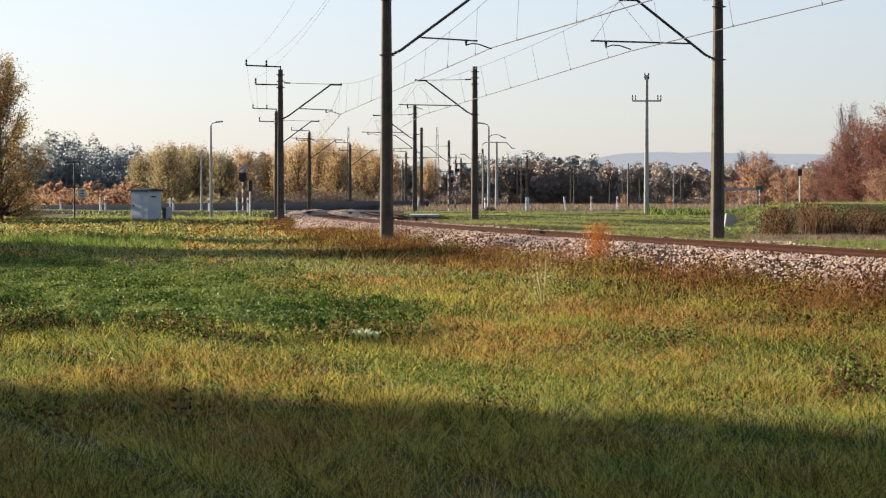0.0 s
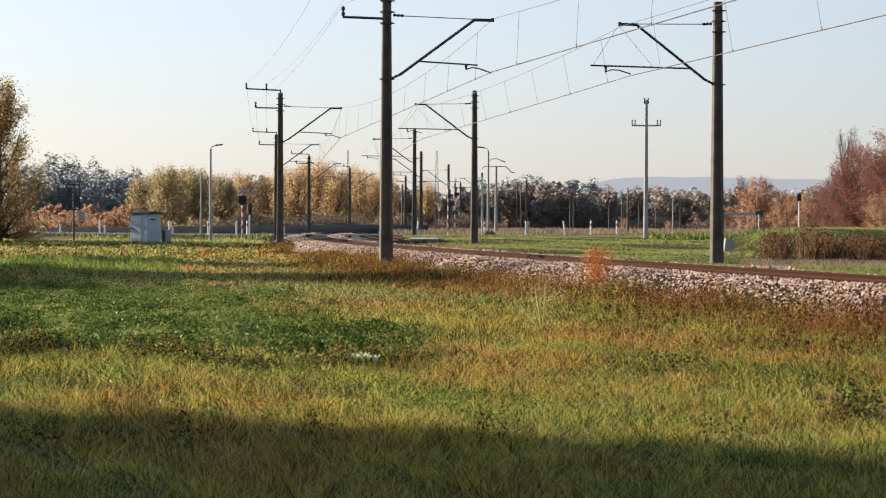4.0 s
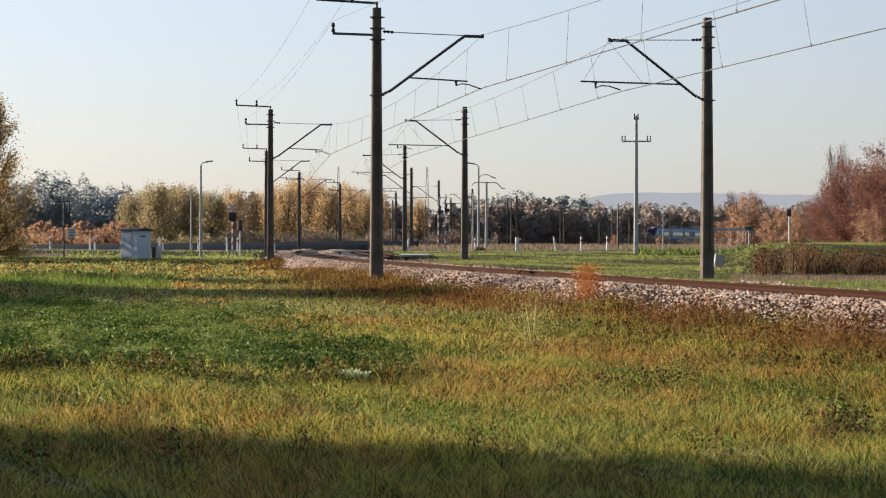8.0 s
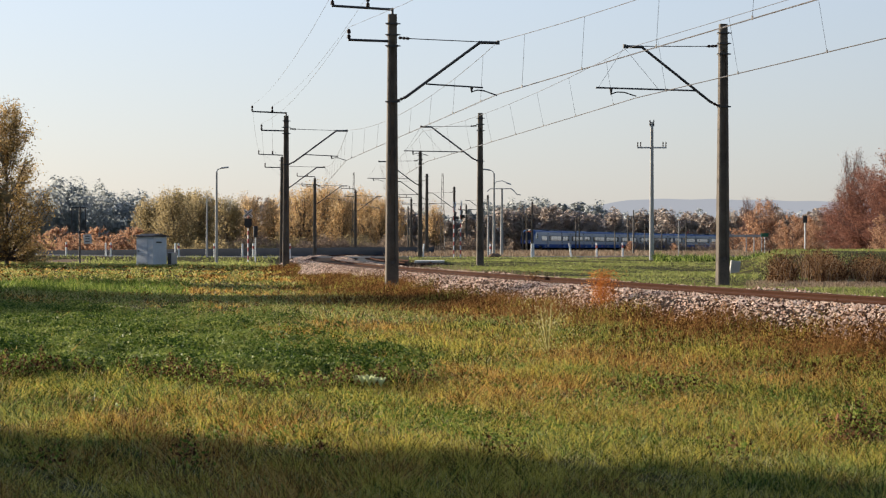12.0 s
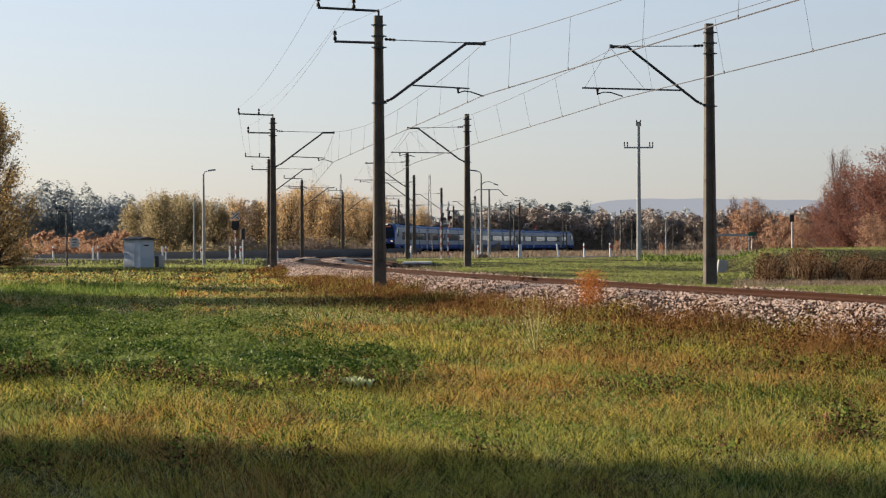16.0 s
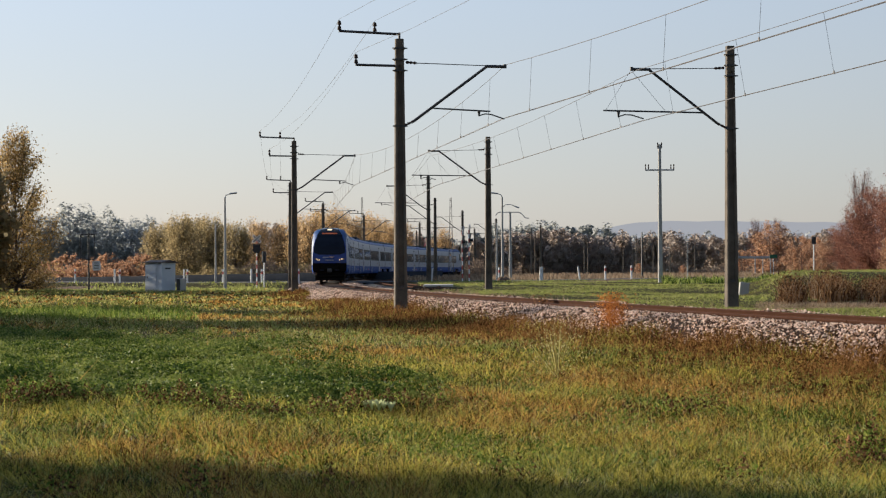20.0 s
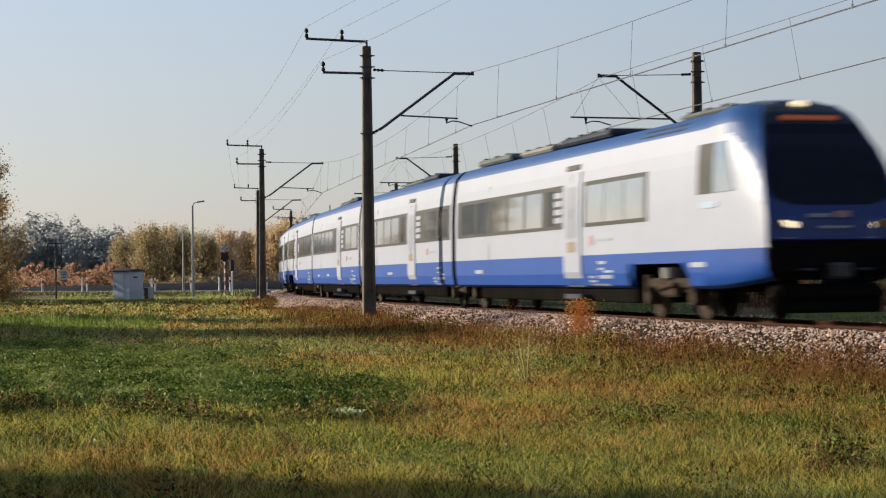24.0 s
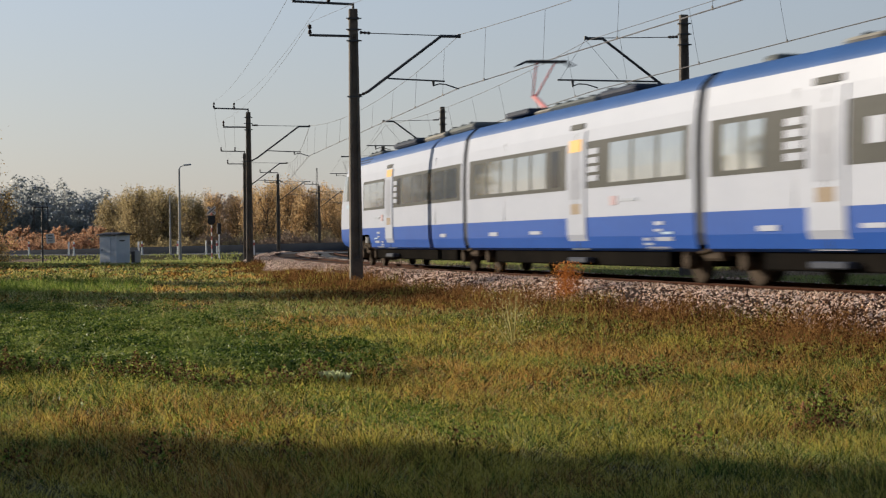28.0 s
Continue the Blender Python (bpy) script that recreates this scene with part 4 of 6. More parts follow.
def dress(ob, side, bands, panes, doors, marks):
    for a, b in bands:
        part("window_band", side_panel(B(), side, a, b, 2.03, 3.08, 0.006), T_BAND, ob, "dark grey window band")
    for a, b in panes:
        dark = b - a < 0.7
        part("window", side_panel(B(), side, a, b, 2.12, 2.98, 0.012), T_SCREEN if dark else T_GLASS, ob, "black narrow window" if dark else "tinted window pane")
    for y in doors:
        d = part("door", side_panel(B(), side, y - 0.68, y + 0.68, 0.66, 3.34, 0.030, 8), T_WHITE, ob, "white sliding door")
        part("door_window", side_panel(B(), side, y - 0.40, y + 0.40, 1.80, 3.0, 0.036), T_DOORPANE, d)
        part("door_plate", side_panel(B(), side, y - 0.34, y + 0.34, 1.46, 1.70, 0.036, 2), T_PLATE, d)
        part("door_light", side_panel(B(), side, y - 0.5, y + 0.5, 3.40, 3.52, 0.03), T_BAND, ob)
        part("door_sill", box(B(), (0.25, 1.3, 0.12), Matrix.Translation((side * 1.30, y, 0.42)), 0.02), T_GREY, ob)
        part("door_seam", side_panel(B(), side, y - 0.012, y + 0.012, 0.68, 3.3, 0.036), T_BAND, d)
    for y, z, w, h, mat in marks:
        part("marking", side_panel(B(), side, y - w / 2, y + w / 2, z - h / 2, z + h / 2, 0.016, 1), mat, ob)


def panes_in(a, b, n, gap=0.2):
    w = (b - a) / n
    return [(a + i * w + gap / 2, a + (i + 1) * w - gap / 2) for i in range(n)]


def bogie(ob, y):
    bg = part("bogie", box(B(), (2.0, 2.5, 0.24), Matrix.Translation((0, y, 0.66)), 0.04), T_BOGIE, ob, "dusty bogie")
    for q in (-1, 1):
        bm = box(B(), (0.14, 3.3, 0.20), Matrix.Translation((q * 1.04, y, 0.74)), 0.03)
        box(bm, (0.20, 0.9, 0.34), Matrix.Translation((q * 1.06, y, 0.62)), 0.05)
        part("side_frame", bm, T_BOGIE, bg)
        part("air_spring", rod(B(), (q * 1.0, y, 0.84), (q * 1.0, y, 1.06), 0.27, n=16), T_BELLOWS, bg)
        part("damper", rod(B(), (q * 1.2, y - 0.45, 0.62), (q * 1.2, y + 0.5, 0.72), 0.05, n=8), T_BOGIE, bg)
        for d in (-1.35, 1.35):
            part("wheel", rod(B(), (q * 0.70, y + d, 0.43), (q * 0.84, y + d, 0.43), 0.43, n=24), T_BOGIE, bg)
            part("axle_box", rod(B(), (q * 0.9, y + d, 0.45), (q * 1.14, y + d, 0.45), 0.17, n=12), T_BOGIE, bg)
            part("coil_spring", rod(B(), (q * 1.04, y + d, 0.56), (q * 1.04, y + d, 0.92), 0.13, n=10), T_BOGIE, bg)


def roof_kit(ob, spans):
    for j, (a, b, w, h) in enumerate(spans):
        h *= 0.72
        bm = box(B(), (w, b - a, h), Matrix.Translation((0, (a + b) / 2, 4.16 + h / 2 - 0.05)), 0.06)
        u = part("roof_unit", bm, (T_UNIT, T_CREAM, T_GREY)[j % 3], ob, ("grey", "cream", "dark grey")[j % 3] + " rooftop unit")
        k = int((b - a) / 0.9)
        for i in range(k):
            part("rib", box(B(), (w * 0.96, 0.06, 0.05), Matrix.Translation((0, a + (i + 0.5) * (b - a) / k, 4.16 + h - 0.03))), T_UNIT, u)


def under(ob, a, b):
    part("underframe", box(B(), (2.3, b - a, 0.36), Matrix.Translation((0, (a + b) / 2, 0.48)), 0.03), T_UNDER, ob)


SKIN = [T_WHITE, T_BLUE, T_ROOF, T_NAVY, T_UNDER, T_SCREEN]


def small_bars(y, z):
    """Small unreadable lettering as plain bars."""
    return [(y - 0.2, z - 0.28, 1.3, 0.05, T_WHITE), (y + 0.45, z + 0.02, 0.6, 0.05, T_CYAN), (y, z + 0.22, 0.5, 0.07, T_WHITE), (y - 0.05, z + 0.08, 0.42, 0.05, T_WHITE), (y + 0.25, z - 0.1, 0.95, 0.08, T_WHITE), (y - 0.75, z - 0.1, 0.4, 0.06, T_WHITE), (y - 0.7, z - 0.2, 0.5, 0.05, T_WHITE)]


def build_mid(door, yellow=False, pantograph=False, arch=0, turn=1):
    """A middle car; door: how far its door lies behind its front end;
    turn: the end of the door at which its notices are."""
    length = POWER_L if arch else MID_L
    ob = thing("train_car", "white and blue electric train middle car with dark windows", "train car", group="cars of the train")
    e = length / 2
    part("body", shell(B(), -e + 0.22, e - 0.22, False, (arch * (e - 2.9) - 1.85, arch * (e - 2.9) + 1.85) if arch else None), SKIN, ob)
    if arch:
        arch_corners(ob, arch * (e - 2.9) - 1.85, arch * (e - 2.9) + 1.85)
    dy = e - door
    for side in (-1, 1):
        bands = [(dy + 0.75, e - 0.5), (-e + 0.5, dy - 0.75)]
        panes = panes_in(dy + 2.25, e - 0.7, max(2, round((e - 2.95 - dy) / 1.55))) + panes_in(-e + 1.0, dy - 2.3, max(2, round((e + dy - 3.3) / 1.55))) + ([] if arch or turn < 0 else [(dy - 2.0, dy - 1.35)])
        marks = small_bars(e - (5.9 if arch > 0 else 2.2), 0.98) + [(-e + (5.6 if arch < 0 else 3.0), 1.05, 0.8, 0.10, T_RED if side < 0 else T_WHITE), (-e + 6.9, 1.06, 0.9, 0.08, T_WHITE), (dy + 2.6, 1.72, 0.42, 0.20, T_PINK), (dy + 3.6, 1.72, 1.1, 0.06, T_MARK)]
        marks += [(dy + turn * 1.2, z, 0.7, 0.13, T_WHITE) for z in (2.25, 2.45, 2.65, 2.85)]
        marks += [(-e + 4.1, 2.4, 0.014, 2.0, T_BELLOWS)]
        if arch or turn < 0:
            marks += [(dy - turn * 1.75, 2.55, 0.62, 0.42, T_WHITE)]
        if yellow:
            part("marking", side_panel(B(), side, dy - 0.44, dy + 0.44, 2.88, 3.16, 0.044, 1), T_YELLOW, ob, "yellow class marking")
        dress(ob, side, bands, panes, [dy], marks)
    if arch:
        spans = [(-e + 6.6, -e + 9.2, 1.5, 0.2), (-e + 9.5, -e + 11.6, 1.6, 0.24), (-e + 11.8, -e + 12.5, 1.4, 0.24), (-e + 12.7, -e + 14.6, 1.6, 0.2), (-e + 14.9, e - 1.2, 1.7, 0.26)]
        spans = spans if arch > 0 else [(-b, -a, w, h) for a, b, w, h in spans]
    else:
        spans = [(-e + 0.6, -e + 1.2, 0.7, 0.26), (-e + 4.4, -e + 5.8, 1.3, 0.16), (e - 7.8, e - 5.3, 1.6, 0.24), (e - 11.8, e - 8.2, 1.5, 0.18)]
    roof_kit(ob, spans)
    under(ob, -e + (4.8 if arch < 0 else 2.3), e - (4.8 if arch > 0 else 2.3))
    bm, rows = B(), []
    prof = [(x, max(z, 0.72)) for x, z in SECTION[1:]] + [(-x, max(z, 0.72)) for x, z in reversed(SECTION[1:-1])]
    for i in range(11):
        q = 0.955 if i % 2 else 0.98
        rows.append([bm.verts.new((x * q, -e - 0.25 + i * 0.05, 2.2 + (z - 2.2) * q)) for x, z in prof])
    for r0, r1 in zip(rows, rows[1:]):
        for i in range(len(prof) - 1):
            bm.faces.new((r0[i], r0[i + 1], r1[i + 1], r1[i]))
    part("gangway_bellows", bm, T_BELLOWS, ob)
    if arch >= 0:
        bogie(ob, -e)
    if arch:
        bogie(ob, arch * (e - 2.9))
    if pantograph:
        y = e - 15.0
        bm = B()
        rod(bm, (0, y + 0.75, 4.25), (0, y - 0.65, 4.78), 0.06)
        part("lower_arm", bm, T_RED, ob, "red pantograph arm")
        bm = B()
        for q in (-0.5, 0.5):
            rod(bm, (q * 0.1, y - 0.65, 4.78), (q * 0.5, y + 0.42, 5.58), 0.024)
        part("upper_arm", bm, T_RED, ob, "red pantograph arm")
        bm = B()
        for d in (0.25, 0.6):
            box(bm, (1.1, 0.06, 0.05), Matrix.Translation((0, y + d, 5.62)))
            for q in (-1, 1):
                rod(bm, (q * 0.54, y + d, 5.62), (q * 0.78, y + d, 5.5), 0.02, n=6)
        part("collector_head", bm, BLACK, ob)
        part("pantograph_base", box(B(), (1.4, 2.2, 0.14), Matrix.Translation((0, y, 4.27)), 0.03), T_GREY, ob)
    return ob


def build_end():
    ob = thing("train_car", "white and blue electric train driving car with dark slanted front", "train car", group="cars of the train")
    e = END_L / 2
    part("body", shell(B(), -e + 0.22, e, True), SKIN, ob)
    part("windscreen", windscreen(e), T_SCREEN, ob, "black curved windscreen")
    arch_corners(ob, e - 7.45, e - 3.75)
    dy = e - 11.4
    for side in (-1, 1):
        bands = [(e - 10.5, e - 6.1), (-e + 0.5, dy - 0.75)]
        panes = panes_in(e - 10.35, e - 6.25, 3, 0.06) + panes_in(-e + 0.9, dy - 2.4, 5) + [(dy - 2.1, dy - 1.5)]
        marks = small_bars(dy + 2.2, 0.98) + [(-e + 3.0, 1.05, 0.8, 0.10, T_WHITE), (e - 3.2, 1.1, 0.8, 0.1, T_WHITE), (dy + 1.4, 1.72, 0.4, 0.22, T_PINK), (dy + 2.4, 1.72, 1.1, 0.06, T_MARK), (e - 2.6, 2.24, 0.85, 0.12, T_CYAN)]
        marks += [(dy - 1.15, z, 0.6, 0.13, T_WHITE) for z in (2.25, 2.45, 2.65, 2.85)]
        marks += [(-e + 4.1, 2.4, 0.014, 2.0, T_BELLOWS)]
        dress(ob, side, bands, panes, [dy], marks)
        part("cab_window", side_panel(B(), side, e - 3.15, e - 1.30, 2.46, 3.42, 0.014, 3, 0.5), T_GLASS, ob)
        part("cab_window_shade", side_panel(B(), side, e - 3.15, e - 2.35, 2.46, 3.42, 0.02, 3), T_BAND, ob)
        part("roof_grille", side_panel(B(), side, e - 6.8, e - 4.2, 3.80, 4.08, 0.01, 2), T_GREY, ob, "dark roof grille")
        # headlights, set on the front corners
        lm = Matrix.Translation((side * 0.90, e - 0.02, 1.80)) @ Matrix.Rotation(side * -0.30, 4, "Z") @ Matrix.Rotation(side * -0.16, 4, "Y")
        hl = part("headlight", box(B(), (0.36, 0.04, 0.11), lm, 0.01), HEADLIGHT, ob, "lit white headlight behind amber slats")
        # slats added in front to dim the lamp when seen from the side
        for i in range(8):
            part("slat", box(B(), (0.014, 0.09, 0.12), lm @ Matrix.Translation((-0.182 + i * 0.052, 0.065, 0))), T_AMBER, hl)
    part("display", box(B(), (1.15, 0.06, 0.13), Matrix.Translation((0, e - nose_front(3.74) + 0.05, 3.78)) @ Matrix.Rotation(0.85, 4, "X")), DISPLAY, ob, "orange destination display")
    part("top_light", box(B(), (0.34, 0.10, 0.14), Matrix.Translation((0, e - nose_front(4.02) + 0.05, 4.08)) @ Matrix.Rotation(0.9, 4, "X"), 0.02), TOPLIGHT, ob, "lit top headlight")
    part("front_marking", box(B(), (0.45, 0.05, 0.07), Matrix.Translation((0.3, e - 0.03, 1.95))), T_MARK, ob)
    part("front_marking", box(B(), (0.3, 0.05, 0.12), Matrix.Translation((-0.15, e - 0.03, 1.97))), T_PINK, ob)
    part("front_marking", box(B(), (0.62, 0.05, 0.05), Matrix.Translation((0, e - 0.01, 1.74))), T_MARK, ob)
    part("bumper_lip", box(B(), (2.3, 0.10, 0.06), Matrix.Translation((0, e - 0.02, 1.53)), 0.02), T_NAVY, ob)
    part("plough", box(B(), (2.2, 0.5, 0.34), Matrix.Translation((0, e - 0.4, 0.55)), 0.12), T_UNDER, ob)
    # solid dark block standing for the shaded recess around the coupler
    part("cowl_opening", box(B(), (1.3, 0.10, 0.42), Matrix.Translation((0, e + 0.0, 1.22)), 0.04), T_UNDER, ob)
    for q in (-0.55, 0.55):
        part("step", box(B(), (0.3, 0.12, 0.05), Matrix.Translation((q, e + 0.02, 0.98)), 0.01), T_GREY, ob)
    bm = box(B(), (0.36, 0.6, 0.3), Matrix.Translation((0, e + 0.05, 0.95)), 0.05)
    part("coupler", bm, STEEL_DARK, ob)
    bm = box(B(), (2.2, 0.16, 0.34), Matrix.Translation((0, e - 0.35, 0.36)), 0.05)
    part("obstacle_deflector", bm, T_UNDER, ob)
    roof_kit(ob, [(-e + 1.0, -e + 4.6, 1.8, 0.24), (-e + 5.4, -e + 8.4, 1.7, 0.2), (-e + 9.4, -e + 13.4, 1.9, 0.24), (e - 6.0, e - 3.2, 1.4, 0.18)])
    under(ob, -e + 2.3, e - 7.5)
    bogie(ob, e - 5.6)
    return ob


lead = build_end()
mid = build_mid(6.8)
cars = [lead, mid, copy_thing(mid, Matrix()), build_mid(11.35, arch=-1, turn=-1), build_mid(7.65, arch=1), build_mid(12.6, turn=-1), build_mid(7.6, True, True)]
tail = copy_thing(lead, Matrix())
cars.append(tail)
for o in tail.children_recursive:
    if o.name.split(".")[0] in ("headlight", "top_light", "display"):
        o.data = o.data.copy()
        o.data.materials[0] = T_GLASS
        o["label"] = "unlit lamp"
tagged(tail, "white and blue electric train rear driving car")
for side in (-1, 1):
    part("marking", side_panel(B(), side, END_L / 2 - 12.0, END_L / 2 - 11.0, 3.10, 3.34, 0.036, 1), T_YELLOW, tail, "yellow class marking")
bogie(lead, -END_L / 2)


def car_rows(front, length, reverse):
    """Poses of a car whose front end runs `front` metres behind the nose."""
    rows = []
    for i in range(57):
        t = i * 0.5
        s = SPEED * t + 1.35 - front
        a, b = on_line(s - 0.0, 0, RAIL), on_line(s - length, 0, RAIL)
        d = a - b
        turn = math.atan2(-d.x, d.y) + (math.pi if reverse else 0)
        rows.append((t, Matrix.Translation((a + b) / 2) @ Matrix.Rotation(turn, 4, "Z")))
    return rows


def motions():
    back = 0.0
    for k, car in enumerate(cars):
        length = END_L if k in (0, 7) else POWER_L if k in (3, 4) else MID_L
        walk(car, car_rows(back, length, k == 7))
        back += length


# ---- trees ----
def quads(c, size, rng, flat=0.0):
    """Leaf-shaped quads at the points c."""
    n = len(c)
    u = rng.normal(size=(n, 3))
    u /= np.linalg.norm(u, axis=1)[:, None]
    w = np.cross(u, rng.normal(size=(n, 3)))
    w /= np.linalg.norm(w, axis=1)[:, None]
    s = (size * rng.uniform(0.6, 1.3, n))[:, None]
    v = np.stack([c - u * s, c + w * s * 0.6, c + u * s, c - w * s * 0.6], 1)
    return v


def faced(c, nm, size, rng):
    """Leaf quads at the points c that face along nm, a little at random."""
    nm = nm / np.linalg.norm(nm, axis=1)[:, None] + rng.normal(0, 0.28, nm.shape)
    u = np.cross(nm, rng.normal(size=nm.shape))
    u /= np.linalg.norm(u, axis=1)[:, None]
    w = np.cross(nm, u)
    w /= np.linalg.norm(w, axis=1)[:, None]
    s = (size * rng.uniform(0.6, 1.3, len(c)))[:, None]
    return np.stack([c - u * s, c + w * s * 0.7, c + u * s, c - w * s * 0.7], 1)


def sticks(a, b, r0, r1):
    """Tapered three-sided sticks from a to b, as vertices and faces."""
    d = b - a
    d = d / np.maximum(np.linalg.norm(d, axis=1), 1e-6)[:, None]
    ref = np.where(np.abs(d[:, 2:3]) > 0.9, np.array([[1.0, 0, 0]]), np.array([[0, 0, 1.0]]))
    u = np.cross(d, ref)
    u /= np.linalg.norm(u, axis=1)[:, None]
    w = np.cross(d, u)
    ring = [u * math.cos(q) + w * math.sin(q) for q in (0, 2.094, 4.189)]
    r0, r1 = np.broadcast_to(r0, len(a))[:, None], np.broadcast_to(r1, len(a))[:, None]
    v = np.stack([a + e * r0 for e in ring] + [b + e * r1 for e in ring], 1)
    f = np.array([(0, 1, 4, 3), (1, 2, 5, 4), (2, 0, 3, 5)])
    return v.reshape(-1, 3), (f[None] + 6 * np.arange(len(a))[:, None, None]).reshape(-1, 4)


def tree_proto(name, label, h, width, leaf, n, size, seed, bark=BARK, boughs=70, low=0.1, twigs=10, cone=0.0, rise=0.55, jitter=0.03):
    """A tree of a tapered trunk, rising boughs, twigs on the boughs and leaves along the twigs."""
    rng = np.random.default_rng(seed)
    ob = thing(name, label, "tree")
    lean = rng.normal(0, 0.2, 2)
    r = h * 0.014
    bm = B()
    prev = Vector((0, 0, -0.3))
    for i in range(1, 6):
        p = Vector((lean[0] * i / 5, lean[1] * i / 5, h * 0.9 * i / 5))
        rod(bm, prev, p, r * (1 - (i - 1) / 5.5), r * (1 - i / 5.5), 7)
        prev = p
    part("trunk", bm, bark, ob)
    # tips of the boughs inside a ragged outline
    zf = low + (1 - low) * rng.random(boughs) ** 0.85
    c = 0.42
    env = np.where(zf > c, np.sqrt(np.clip(1 - ((zf - c) / (1.04 - c)) ** 2, 0, 1)), 0.72 + 0.28 * zf / c) * (1 - cone * zf) * (1 + 0.3 * cone)
    az = rng.uniform(0, 6.283, boughs)
    rad = width / 2 * env * rng.uniform(0.35, 1.0, boughs) ** 0.6
    tip = np.stack([rad * np.cos(az), rad * np.sin(az), zf * h], -1)
    z0 = np.clip(tip[:, 2] - rise * h * rng.uniform(0.25, 0.7, boughs) - 0.25 * rad, 0.04 * h, 0.84 * h)
    foot = np.stack([lean[0] * z0 / h, lean[1] * z0 / h, z0], -1)
    bend = foot * 0.45 + tip * 0.55 + np.stack([0.14 * rad * np.cos(az), 0.14 * rad * np.sin(az), -0.04 * h + 0 * rad], -1) + rng.normal(0, 0.015 * h, (boughs, 3))
    def along(t, k):
        t = t[:, None]
        return (1 - t) ** 2 * foot[k] + 2 * t * (1 - t) * bend[k] + t ** 2 * tip[k]

    va, vb, ra, rb = [], [], [], []
    every = np.arange(boughs)
    for q in range(3):
        va.append(along(np.full(boughs, q / 3), every))
        vb.append(along(np.full(boughs, (q + 1) / 3), every))
        thick = r * 0.45 * (1 - 0.6 * z0 / h)
        ra.append(thick * (1 - 0.85 * q / 3))
        rb.append(thick * (1 - 0.85 * (q + 1) / 3))
    k = np.repeat(every, twigs)
    t = rng.uniform(0.25, 1.0, len(k))
    a = along(t, k)
    d = tip[k] - foot[k]
    d = d / np.linalg.norm(d, axis=1)[:, None] + rng.normal(0, 0.55, d.shape) + np.array([0, 0, 0.25])
    d /= np.linalg.norm(d, axis=1)[:, None]
    b = a + d * (h * 0.10 * rng.uniform(0.4, 1.3, len(k)) * (1.2 - 0.5 * t))[:, None]
    va.append(a)
    vb.append(b)
    ra.append(np.full(len(k), r * 0.055))
    rb.append(np.full(len(k), r * 0.02))
    v, f = sticks(np.concatenate(va), np.concatenate(vb), np.concatenate(ra), np.concatenate(rb))
    li = new("limb", np_mesh("limb", v, f, bark))
    li.parent = ob
    tagged(li, kind="stuff")
    if n:
        q = rng.integers(0, len(k), n)
        pts = a[q] + (b[q] - a[q]) * rng.uniform(0.1, 1.15, n)[:, None] + rng.normal(0, jitter * h, (n, 3))
        pts[:, 2] = np.maximum(pts[:, 2], 0.1)
        cr = new("crown", np_mesh("crown", quads(pts, size, rng).reshape(-1, 3), np.arange(4 * n).reshape(-1, 4), leaf))
        cr.parent = ob
    return ob


def place_trees(proto, rows):
    """The first stands at the first row, copies on the others."""
    for i, (px, y, turn, k) in enumerate(rows):
        x = spot(px, y)
        m = Matrix.Translation((x, y, gz(x, y) - 0.05)) @ Matrix.Rotation(turn, 4, "Z")
        ob = proto if i == 0 else copy_thing(proto, m)
        ob.matrix_basis = m @ Matrix.Scale(k, 4)


